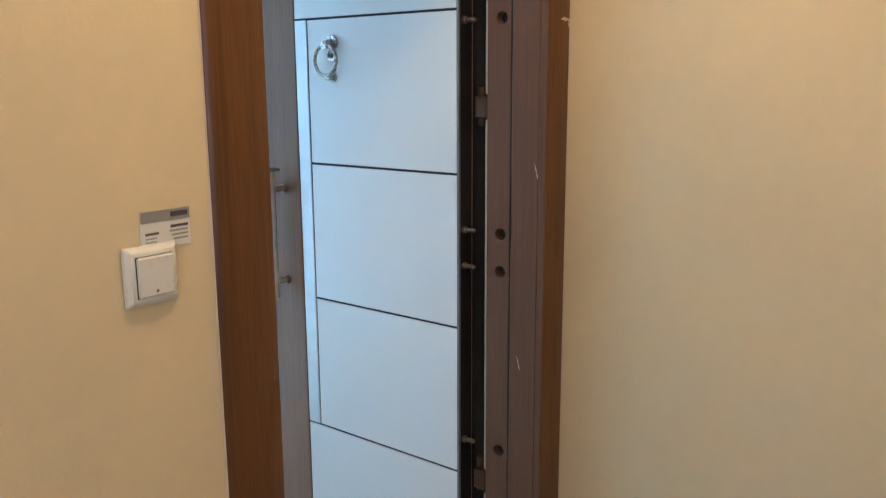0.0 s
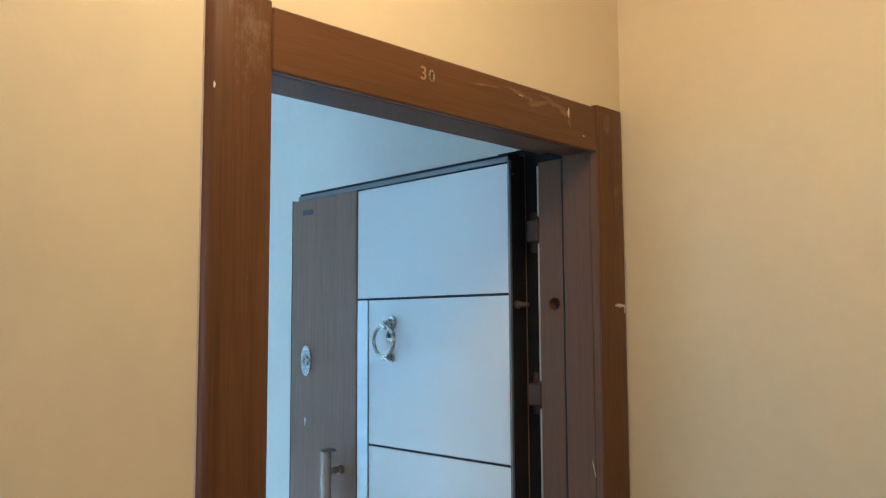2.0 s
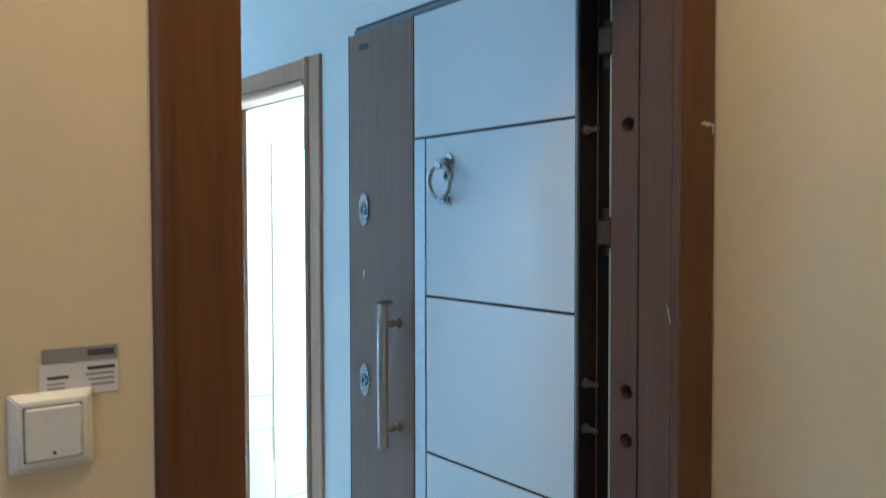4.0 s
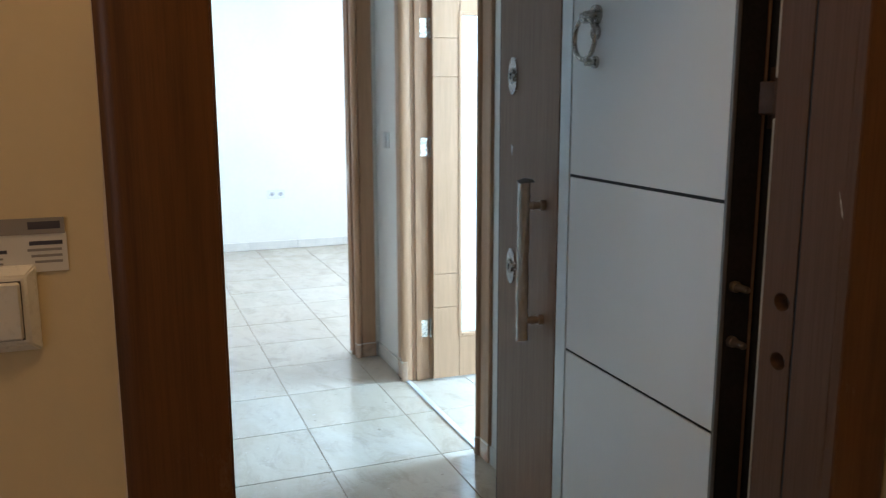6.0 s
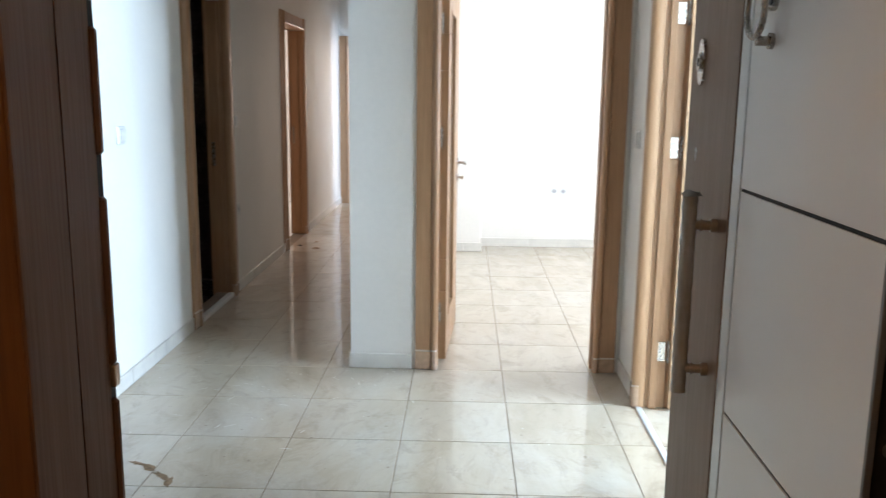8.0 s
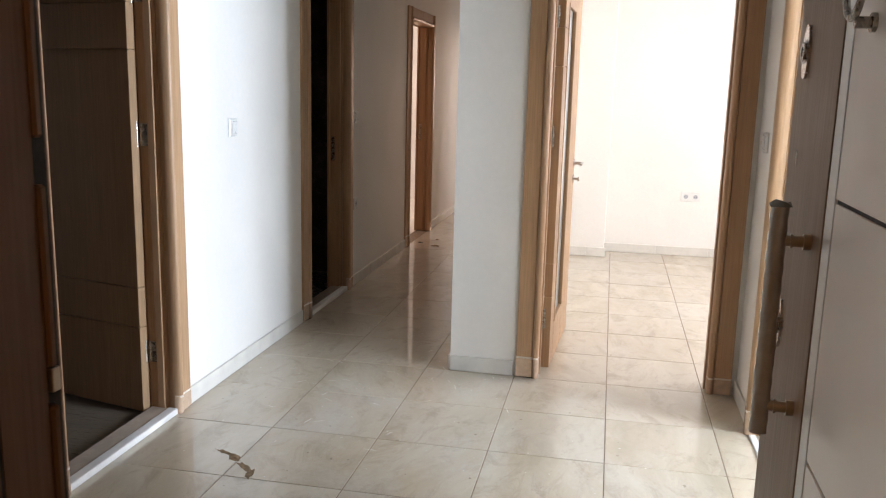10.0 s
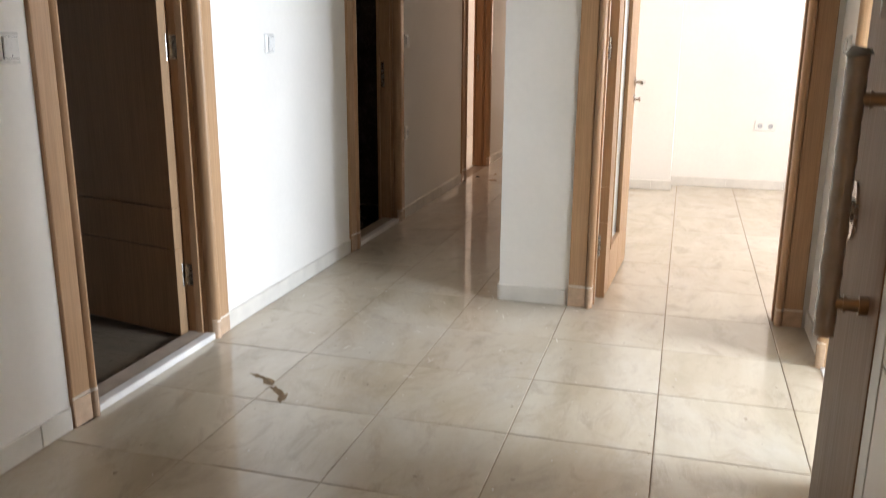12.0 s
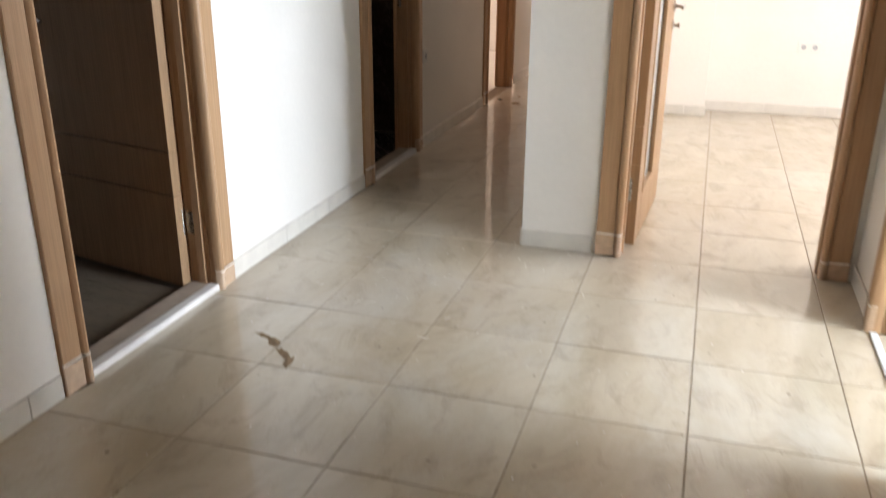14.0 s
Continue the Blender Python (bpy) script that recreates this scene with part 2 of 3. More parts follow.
def part(name, bm, material, parent=None, label="", at=None):
    me = bpy.data.meshes.new(name)
    bm.to_mesh(me)
    bm.free()
    smooth(me)
    me.materials.append(material)
    ob = new(name, me)
    if parent is not None:
        ob.parent = parent
    if at is not None:
        ob.matrix_basis = at
    return tagged(ob, label=label)


def empty(name, m, label, category, kind="", group=""):
    ob = new(name)
    ob.empty_display_size = 0.1
    ob.matrix_basis = m
    return tagged(ob, label, category, group, kind)


def structure(name, bm, material, label, category):
    return tagged(part(name, bm, material), label, category, kind="structure")


# ---- the shell ----
H = 2.65
XL, XR = -1.80, 0.60          # hall side walls
YE, YI = 0.47, 0.66           # entrance wall: landing face, hall face
YF = 3.88                     # front of the wall with the living room door
XC = -0.777                   # corridor side of that wall
YN = 10.36                    # corridor end wall
T = 0.12                      # partition thickness


def wall_run(name, along, a0, a1, b0, b1, holes, material, label):
    """A straight wall with thickness b0..b1 and through openings (a, a, z0, z1) along x or y."""
    bm = bmesh.new()
    at = a0
    for h0, h1, z0, z1 in sorted(holes):
        pieces = [(at, h0, 0, H), (h0, h1, z1, H)] + ([(h0, h1, 0, z0)] if z0 > 0 else [])
        for p0, p1, q0, q1 in pieces:
            box(bm, *((p0, p1, b0, b1) if along == "x" else (b0, b1, p0, p1)), q0, q1)
        at = h1
    box(bm, *((at, a1, b0, b1) if along == "x" else (b0, b1, at, a1)), 0, H)
    return structure(name, bm, material, label, "wall")


HEAD = 2.005                  # rough opening of the inner doors
wall_run("wall_entrance_outer", "x", -2.7, 0.415, YE, 0.56, [(-0.64, 0.36, 0, 2.04)], CREAM, "cream painted landing wall with the flat's doorway")
wall_run("wall_entrance_inner", "x", -4.6, 3.4, 0.56, YI, [(-0.64, 0.42, 0, 2.06)], WHITE, "white painted hall wall round the entrance door")
wall_run("wall_landing_right", "y", -2.3, 0.56, 0.415, 0.55, [], CREAM, "plain cream painted landing wall")
# the opening holds the added, unseen window behind the fill light
wall_run("wall_landing_left", "y", -2.3, 0.47, -2.85, -2.7, [(-1.6, -0.6, 0.9, 2.1)], CREAM, "plain cream painted landing wall")
wall_run("wall_landing_back", "x", -2.85, 0.55, -2.45, -2.3, [], CREAM, "plain cream painted landing wall")
wall_run("wall_west", "y", YI, YN, XL - T, XL, [(2.23, 3.03, 0, HEAD), (4.57, 5.37, 0, HEAD), (7.07, 7.99, 0, HEAD)], WHITE, "white painted hall and corridor wall with three doorways")
wall_run("wall_east", "y", YI, YF + T, XR, XR + T, [(2.455, 3.41, 0, HEAD)], WHITE, "white painted hall wall with the kitchen doorway")
wall_run("wall_living", "x", XC, XR, YF, YF + T, [(-0.37, 0.50, 0, HEAD)], WHITE, "white painted wall end with the living room doorway")
wall_run("wall_corridor_east", "y", YF + T, YN, XC, XC + T, [(9.25, 10.15, 0, HEAD)], WHITE, "white painted corridor wall")
wall_run("wall_corridor_end", "x", -4.6, 2.2, YN, YN + T, [(-1.715, -0.965, 0, HEAD)], WHITE, "white painted corridor end wall with a doorway")
wall_run("wall_kitchen_north", "x", XR + T, 3.4, YF, YF + T, [], WHITE, "white painted kitchen wall")
wall_run("wall_outer_east", "y", YI, 7.45, 3.28, 3.52, [(1.72, 3.48, 0.85, 2.25), (4.7, 6.8, 0.7, 2.3)], WHITE, "white outer wall with two windows")
wall_run("wall_living_back", "x", XC + T, 3.52, 7.45, 7.57, [], WHITE, "white painted back wall of the living room")
wall_run("wall_study_east", "y", 7.57, YN, 1.98, 2.2, [(7.7, 8.7, 0.8, 2.2)], WHITE, "white outer wall with a window")
wall_run("wall_room_divider", "x", -4.6, XL - T, 4.02, 4.14, [], WHITE, "white painted partition")
wall_run("wall_bath_north", "x", -4.6, XL - T, 5.9, 6.02, [], WHITE, "white painted partition")
wall_run("wall_bath_lining", "x", -3.9, XL - T - 0.01, 5.86, 5.896, [], DARKTILE, "dark tiled bathroom wall")
wall_run("wall_bath_back", "y", 4.14, 5.86, -3.9, -3.8, [], DARKTILE, "dark tiled bathroom wall")
wall_run("wall_outer_west", "y", 0.56, YN + T, -5.0, -4.6, [(8.35, 9.85, 0.85, 2.25)], WHITE, "white outer wall with a window")
wall_run("wall_end_room", "x", -3.0, 0.5, 12.8, 13.0, [(-1.3, 0.1, 0.85, 2.2)], WHITE, "white outer wall with a window")
wall_run("wall_end_room_west", "y", YN + T, 13.0, -3.1, -3.0, [], WHITE, "white painted wall")
wall_run("wall_end_room_east", "y", YN + T, 13.0, 0.5, 0.6, [], WHITE, "white painted wall")
structure("pillar", boxes((XC + T, -0.055, 7.17, 7.45, 0, H), bevel=0.004), WHITE, "white plastered pillar in the living room corner", "pillar")
structure("ceiling", boxes((-5.0, 3.52, 0.56, 13.0, H, H + 0.12), (-2.85, 0.55, -2.45, 0.56, H, H + 0.12)), CEIL, "plain white painted ceiling", "ceiling")
structure("landing_floor", boxes((-2.85, 0.55, -2.45, 0.56, -0.12, -0.004)), GRANITE, "speckled grey stone landing floor", "floor")
structure("bedroom_floor", boxes((-4.6, XL - T, YI, 4.02, -0.12, 0.0)), LAMINATE, "grey-brown laminate floor in the dark room", "floor")
structure("bathroom_floor", boxes((-4.6, XL - T, 4.14, 5.9, -0.12, -0.01)), DARKTILE, "dark tiled bathroom floor", "floor")
structure("far_room_floor", boxes((-4.6, XL - T, 6.02, YN, -0.12, 0.0), (-3.0, 0.5, YN + T, 12.8, -0.12, 0.0), (XC + T, 1.98, 7.57, YN, -0.12, 0.0)), SKIRT, "pale tiled floor of the far rooms", "floor")


def window(name, m, w, h, label):
    """A two-leaf window; local x along the wall, y outward, z up from the sill."""
    ob = empty(name, m, label, "window", "structure")
    f = 0.06
    part("window_frame", boxes((-w / 2, w / 2, 0, 0.07, 0, f), (-w / 2, w / 2, 0, 0.07, h - f, h), (-w / 2, -w / 2 + f, 0, 0.07, f, h - f), (w / 2 - f, w / 2, 0, 0.07, f, h - f), (-f / 2, f / 2, 0, 0.07, f, h - f)), WHITEPVC, ob)
    part("window_sill", boxes((-w / 2 - 0.04, w / 2 + 0.04, -0.16, 0.0, -0.03, -0.002), bevel=0.004), MARBLE, ob)
    for a, b in ((-w / 2 + f, -f / 2), (f / 2, w / 2 - f)):
        pane = part("pane", boxes((a, b, 0.03, 0.036, f, h - f)), GLASS, ob)
        pane.visible_shadow = False


window("window_1", pose(3.38, 2.6, 0.85, 0, 0, -90), 1.76, 1.4, "white framed kitchen window")
window("window_2", pose(3.38, 5.75, 0.7, 0, 0, -90), 2.1, 1.6, "white framed living room window")
window("window_3", pose(-4.88, 9.1, 0.85, 0, 0, 90), 1.5, 1.4, "white framed bedroom window")
window("window_4", pose(2.09, 8.2, 0.8, 0, 0, -90), 1.0, 1.4, "white framed window")
# window_6 is added out of view, only to give the landing fill a place
window("window_6", pose(-2.8, -1.1, 0.9, 0, 0, 90), 1.0, 1.2, "white framed landing window, unseen, added for the fill light")
window("window_5", pose(-0.6, 12.9, 0.85, 0, 0, 0), 1.4, 1.35, "white framed window")


# ---- skirting ----
def skirting(name, along, a0, a1, face, out, label="cream ceramic skirting tiles along the wall"):
    """Skirting tiles on a wall face; out is +1 or -1, the side on which the room lies."""
    ob = empty(name, Matrix(), label, "baseboard", "structure")
    at = a0
    step = 0.45
    while at < a1 - 0.01:
        end = min(at + step, a1)
        lo, hi = sorted((face, face + out * 0.011))
        rows = (at + 0.001, end - 0.001, lo, hi) if along == "x" else (lo, hi, at + 0.001, end - 0.001)
        part("skirting_tile", boxes((*rows, 0.001, 0.078), bevel=0.0025), SKIRT, ob)
        at = end


skirting("baseboard_west_1", "y", YI, 2.145, XL, 1)
skirting("baseboard_west_2", "y", 3.115, 4.485, XL, 1)
skirting("baseboard_west_3", "y", 5.455, 6.985, XL, 1)
skirting("baseboard_west_4", "y", 8.08, YN, XL, 1)
skirting("baseboard_column", "x", XC, -0.462, YF, -1)
skirting("baseboard_corridor", "y", YF, 9.18, XC, -1)
skirting("baseboard_east_1", "y", YI, 2.36, XR, -1)
skirting("baseboard_east_2", "y", 3.515, YF, XR, -1)
skirting("baseboard_living", "x", -0.055, 3.28, 7.45, -1)
skirting("baseboard_pillar", "x", XC + T, -0.044, 7.17, -1)
skirting("baseboard_kitchen", "x", XR + T, 3.28, YF, -1)


# ---- inner doors ----
# one side of a door trim: a = away from the opening, v = out from the wall
TRIM = [(0.11, 0.0), (0.11, 0.012), (0.107, 0.015), (0.033, 0.016), (0.031, 0.009), (0.0285, 0.017), (0.024, 0.025), (0.017, 0.0285), (0.009, 0.027), (0.003, 0.021), (0.0, 0.012), (-0.002, 0.0), (-0.001, -0.014), (0.003, -0.026), (0.012, -0.030), (0.026, -0.030), (0.026, 0.0)]
CLEAR = 1.975


def lever(parent, l, z, q, out):
    """A lever handle with its key rose on one face of a leaf."""
    bm = rod(bmesh.new(), (l, q, z), (l, q + out * 0.010, z), 0.025, 28)
    rod(bm, (l, q + out * 0.008, z), (l, q + out * 0.05, z), 0.009)
    rod(bm, (l + 0.008, q + out * 0.05, z), (l - 0.115, q + out * 0.052, z), 0.0085, 16, 0.0075)
    part("door_handle", bm, CHROME, parent, "chrome lever handle")
    bm = rod(bmesh.new(), (l, q, z - 0.09), (l, q + out * 0.009, z - 0.09), 0.024, 28)
    rod(bm, (l, q + out * 0.008, z - 0.09), (l, q + out * 0.03, z - 0.09), 0.008)
    rod(bm, (l, q + out * 0.03, z - 0.09), (l, q + out * 0.038, z - 0.09), 0.013)
    part("key_rose", bm, CHROME, parent)


def door_leaf(parent, w, hinge, angle, glazed, wall_t, leaf_material):
    """A leaf hung at the side hinge (+1 or -1 in local x), turned open into the room behind."""
    wl, t, h = w - 0.006, 0.04, CLEAR - 0.012
    # leaf space: x from the hinge to the free edge, y from the face seen when open (0) to the back (t)
    turn = Matrix.Translation((hinge * (w / 2 - 0.003 - t), -wall_t - 0.004, 0.012)) @ Matrix.Rotation(radians(180 if hinge > 0 else 0) + hinge * radians(angle), 4, "Z")
    side = 1 if hinge > 0 else -1
    bm = bmesh.new()
    g0, g1, gz0, gz1 = 0.14, min(0.46, wl - 0.2), 0.215, 1.80
    cuts = [0.0, 0.37, 0.54, 1.50, 1.68, h]

    def slab(l0, l1, z0, z1):
        lo, hi = sorted((0.0, side * t))
        box(bm, l0, l1, lo, hi, z0, z1, 0.0014)

    if glazed:
        for a, b in zip(cuts, cuts[1:]):
            slab(0, g0 - 0.002, a + 0.0018, b - 0.0018)
        slab(g1, wl, 0, h)
        slab(g0, g1 - 0.002, 0, gz0)
        slab(g0, g1 - 0.002, gz1, h)
        lo, hi = sorted((side * 0.006, side * (t - 0.006)))
        box(bm, 0.004, g0 - 0.004, lo, hi, 0.004, h - 0.004)
    else:
        for a, b in zip(cuts, cuts[1:]):
            slab(0, wl, a + 0.0018, b - 0.0018)
        lo, hi = sorted((side * 0.010, side * (t - 0.010)))
        box(bm, 0.004, wl - 0.004, lo, hi, 0.004, h - 0.004)
    leaf = part("door_leaf", bm, leaf_material, parent, "oak veneered door leaf standing open", turn)
    if glazed:
        lo, hi = sorted((side * 0.016, side * 0.022))
        pane = part("glass_pane", boxes((g0 + 0.01, g1 - 0.012, lo, hi, gz0 + 0.01, gz1 - 0.01)), FROST, leaf, "tall frosted glass strip")
        pane.visible_shadow = False
        for q in (0.0, side * t):
            o = 0.004 if (q == 0.0) == (side > 0) else -0.004
            lo, hi = sorted((q - o, q + (0.016 if o > 0 else -0.016)))
            bead = boxes((g0 - 0.006, g0 + 0.012, lo, hi, gz0 - 0.006, gz1 + 0.006), (g1 - 0.014, g1 + 0.006, lo, hi, gz0 - 0.006, gz1 + 0.006), (g0 + 0.012, g1 - 0.014, lo, hi, gz0 - 0.006, gz0 + 0.012), (g0 + 0.012, g1 - 0.014, lo, hi, gz1 - 0.012, gz1 + 0.006), bevel=0.002)
            part("glazing_bead", bead, leaf_material, leaf)
    lever(leaf, wl - 0.06, 0.985, 0.0, -side)
    lever(leaf, wl - 0.06, 0.985, side * t, side)
    return leaf


def door_set(name, x, y, theta, w, wall_t, hinge, angle, label, glazed=False, sill=None, film=True):
    """A trimmed doorway at the wall face; local x along the wall, y out to the viewer's side."""
    ob = empty(name, pose(x, y, 0, 0, 0, theta), label, "door", "structure")
    for s in (-1, 1):
        bm = prism(bmesh.new(), [(s * (w / 2 + a), v) for a, v in TRIM], 0.002, CLEAR + 0.11)
        part("architrave", bm, OAK, ob)
        lining = boxes(*[(min(p, q), max(p, q), v0, v1, 0.001, CLEAR) for p, q, v0, v1 in (
            (s * (w / 2 + 0.007), s * (w / 2 + 0.026), -wall_t + 0.001, -0.0305),
            (s * (w / 2 - 0.006), s * (w / 2 + 0.007), -wall_t + 0.045, -0.045))], bevel=0.0015)
        part("jamb", lining, OAK, ob)
        back = boxes((min(s * w / 2, s * (w / 2 + 0.08)), max(s * w / 2, s * (w / 2 + 0.08)), -wall_t - 0.018, -wall_t, 0.002, CLEAR + 0.08), bevel=0.002)
        part("back_architrave", back, OAK, ob)
        if film:
            grown = [(s * (w / 2 + a + (0.0015 if a > 0.05 else -0.0015)), v + 0.0015) for a, v in TRIM[1:12]]
            grown += [(s * (w / 2 + a), v) for a, v in reversed(TRIM[1:12])]
            wrap = part("protective_film", prism(bmesh.new(), grown, 0.003, 0.092 + 0.012 * s), FILM, ob, "crumpled clear film round the trim foot")
            part("film_edge", prism(bmesh.new(), [(x + s * 0.0004, v + 0.0006) for x, v in grown[:11]] + grown[11:], 0.086 + 0.012 * s, 0.094 + 0.012 * s), FILMEDGE, wrap)
    head = prism(bmesh.new(), [(a, v) for a, v in TRIM], -w / 2 + 0.006, w / 2 - 0.006, Matrix(((0, 0, 1, 0), (0, 1, 0, 0), (1, 0, 0, CLEAR), (0, 0, 0, 1))))
    part("head_architrave", head, OAK, ob)
    part("head_jamb", boxes((-w / 2, w / 2, -wall_t + 0.001, -0.0305, CLEAR + 0.006, CLEAR + 0.026), bevel=0.0015), OAK, ob)
    part("back_head", boxes((-w / 2, w / 2, -wall_t - 0.018, -wall_t, CLEAR, CLEAR + 0.08), bevel=0.002), OAK, ob)
    if sill:
        top, mat = sill
        back = -0.03 if top > 0.02 else -0.016
        part("threshold", boxes((-w / 2 + 0.001, w / 2 - 0.001, back, 0.012, 0.001, top), bevel=0.003), mat, ob, "white stone threshold strip")
        # inner part of the sill, coloured darker for the shade between the jambs
        if top > 0.02:
            part("threshold_board", boxes((-w / 2 + 0.001, w / 2 - 0.001, -wall_t + 0.01, back - 0.001, 0.001, top - 0.003), bevel=0.002), SILLSHADE, ob, "inner threshold with the doorway's shade as brown-grey colour")
    leaf = door_leaf(ob, w, hinge, angle, glazed, wall_t, OAKDOOR)
    for z in (0.27, 1.18, 1.74):
        u = hinge * (w / 2)
        bm = boxes((min(u - hinge * 0.001, u - hinge * 0.0035), max(u - hinge * 0.001, u - hinge * 0.0035), -wall_t + 0.012, -wall_t + 0.046, z - 0.045, z + 0.045), bevel=0.0008)
        rod(bm, (u - hinge * 0.008, -wall_t - 0.002, z - 0.05), (u - hinge * 0.008, -wall_t - 0.002, z + 0.05), 0.0075)
        part("hinge", bm, SATIN, ob, "satin steel butt hinge")
    strike = -hinge * (w / 2)
    part("strike_plate", boxes((min(strike, strike + hinge * 0.0015), max(strike, strike + hinge * 0.0015), -wall_t + 0.012, -wall_t + 0.036, 0.90, 1.06), bevel=0.0005), SATIN, ob)
    return ob


door_set("door_1", XL, 2.63, -90, 0.74, T, -1, 103, "light oak bedroom door standing open into a dark room", sill=(0.028, SILL))
door_set("door_2", XL, 4.97, -90, 0.74, T, 1, 93, "light oak bathroom door open into a dark room", sill=(0.028, SILL))
door_set("door_3", XL, 7.53, -90, 0.86, T, 1, 95, "light oak bedroom door open into a bright room")
door_set("door_4", 0.065, YF, 180, 0.80, T, 1, 87, "light oak living room door with a glass strip, open", glazed=True)
door_set("door_5", XR, 2.9325, 90, 0.915, T, 1, 90, "light oak kitchen door with a glass strip, open", glazed=True, sill=(0.008, ALUSTRIP))
door_set("door_6", -1.338, YN, 180, 0.70, T, 1, 88, "light oak door at the corridor end, open", film=False)
door_set("door_7", XC, 9.7, 90, 0.82, T, 1, 95, "light oak door standing open off the corridor", film=False)


# ---- entrance door frame ----
XO0, XO1, ZO = -0.582, 0.295, 1.972    # clear opening in the trim
frame_thing = empty("door_8", Matrix(), "walnut entrance door frame with taupe jambs and gilt number", "door frame", "structure")
SIDE = [(0.0, 0.007), (0.002, 0.002), (0.007, 0.0), (0.094, 0.0), (0.104, 0.003), (0.110, 0.010), (0.110, 0.0149), (0.06, 0.0149), (0.06, 0.0215), (0.0, 0.0215)]
for s, x0 in ((-1, XO0), (1, XO1)):
    part("architrave", prism(bmesh.new(), [(x0 + s * a, 0.455 + v) for a, v in SIDE], 0.0, 2.082), WALNUT, frame_thing, "scuffed walnut trim")
for s, x0 in ((-1, XO0), (1, XO1)):
    part("architrave_return", boxes((min(x0 - s * 0.0012, x0 + s * 0.01), max(x0 - s * 0.0012, x0 + s * 0.01), 0.4585, 0.4765, 0.001, ZO), bevel=0.001), JAMB, frame_thing, "taupe edge strip of the trim")
part("head_architrave", boxes((XO0 + 0.0005, XO1 - 0.0005, 0.457, 0.4695, ZO, 2.076), bevel=0.003), WALNUT_HEAD, frame_thing, "scuffed walnut head trim")

# taupe steel jambs: an outer board, a groove, an inner board with bolt holes
HOLES = (0.49, 0.988, 1.087, 1.627)


def holed_strip(bm, x, deep, y0, y1, z0, z1, yc, zc, ry, rz):
    """A jamb face at x with an oval bolt hole that goes deep metres back."""
    corners = [math.atan2(v, u) for u, v in ((y1 - yc, z1 - zc), (y0 - yc, z1 - zc), (y0 - yc, z0 - zc), (y1 - yc, z0 - zc))]
    angles = sorted([math.tau * k / 28 - math.pi for k in range(28)] + corners)
    rim, edge, back = [], [], []
    for th in angles:
        c, s = math.cos(th), math.sin(th)
        reach = min((((y1 if c > 0 else y0) - yc) / c) if abs(c) > 1e-6 else 9, (((z1 if s > 0 else z0) - zc) / s) if abs(s) > 1e-6 else 9)
        edge.append(bm.verts.new((x, yc + reach * c, zc + reach * s)))
        rim.append(bm.verts.new((x, yc + ry * c, zc + rz * s)))
        back.append(bm.verts.new((x + deep, yc + ry * c, zc + rz * s)))
    for k in range(len(angles)):
        m = (k + 1) % len(angles)
        bm.faces.new((edge[k], edge[m], rim[m], rim[k]))
        bm.faces.new((rim[k], rim[m], back[m], back[k]))


for s, x0 in ((1, XO1), (-1, XO0)):
    part("outer_jamb", boxes((min(x0 + s * 0.003, x0 + s * 0.06), max(x0 + s * 0.003, x0 + s * 0.06), 0.479, 0.559, 0.0, ZO + 0.01), bevel=0.0025), JAMB, frame_thing)
    bm = bmesh.new()
    lo = 0.0
    a, b = sorted((x0 + s * 0.005, x0 + s * 0.05))
    for z in HOLES if s > 0 else ():
        box(bm, a, b, 0.564, 0.632, lo, z - 0.02)
        holed_strip(bm, a, 0.03, 0.564, 0.632, z - 0.02, z + 0.02, 0.590, z, 0.0165, 0.0150)
        lo = z + 0.02
    box(bm, a, b, 0.564, 0.632, lo, ZO)
    part("inner_jamb", bm, JAMB, frame_thing)
    if s > 0:
        part("bolt_wells", boxes((x0 + 0.032, x0 + 0.034, 0.566, 0.63, 0.02, ZO)), GAPBLACK, frame_thing)
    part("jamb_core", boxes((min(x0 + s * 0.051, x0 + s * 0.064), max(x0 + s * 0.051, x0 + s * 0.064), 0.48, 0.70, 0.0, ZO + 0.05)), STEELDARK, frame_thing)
    # black strips fill the gaps between boards as painted shade
    for y0, y1 in ((0.4768, 0.4788), (0.5594, 0.5638)):
        part("shadow_groove", boxes((min(x0 + s * 0.0062, x0 + s * 0.03), max(x0 + s * 0.0062, x0 + s * 0.03), y0, y1, 0.0, ZO)), GAPBLACK, frame_thing)
part("head_outer_jamb", boxes((XO0 + 0.004, XO1 - 0.004, 0.479, 0.552, ZO + 0.003, ZO + 0.05), bevel=0.0025), JAMB, frame_thing)
part("head_inner_jamb", boxes((XO0 - 0.012, XO1 + 0.012, 0.558, 0.632, ZO + 0.022, ZO + 0.05), bevel=0.002), JAMB, frame_thing)
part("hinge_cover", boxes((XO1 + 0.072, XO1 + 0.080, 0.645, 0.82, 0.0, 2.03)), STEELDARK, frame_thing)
part("threshold", boxes((XO0 - 0.01, XO1 + 0.01, 0.46, 0.66, -0.004, 0.012), bevel=0.003), GREYTRIM, frame_thing)
for z0, z1 in ((0.42, 1.378), (1.442, 1.774), (1.84, 1.965), (0.02, 0.35)):
    part("gasket", boxes((XO1 + 0.006, XO1 + 0.014, 0.633, 0.640, z0, z1), bevel=0.002), GASKET, frame_thing)
for z in (0.385, 1.410, 1.806):
    bm = boxes((XO1 + 0.004, XO1 + 0.05, 0.634, 0.672, z - 0.027, z + 0.027), bevel=0.003)
    rod(bm, (XO1 + 0.045, 0.675, z - 0.05), (XO1 + 0.045, 0.675, z + 0.05), 0.012)
    part("hinge", bm, BRONZE, frame_thing, "brown covered hinge block")
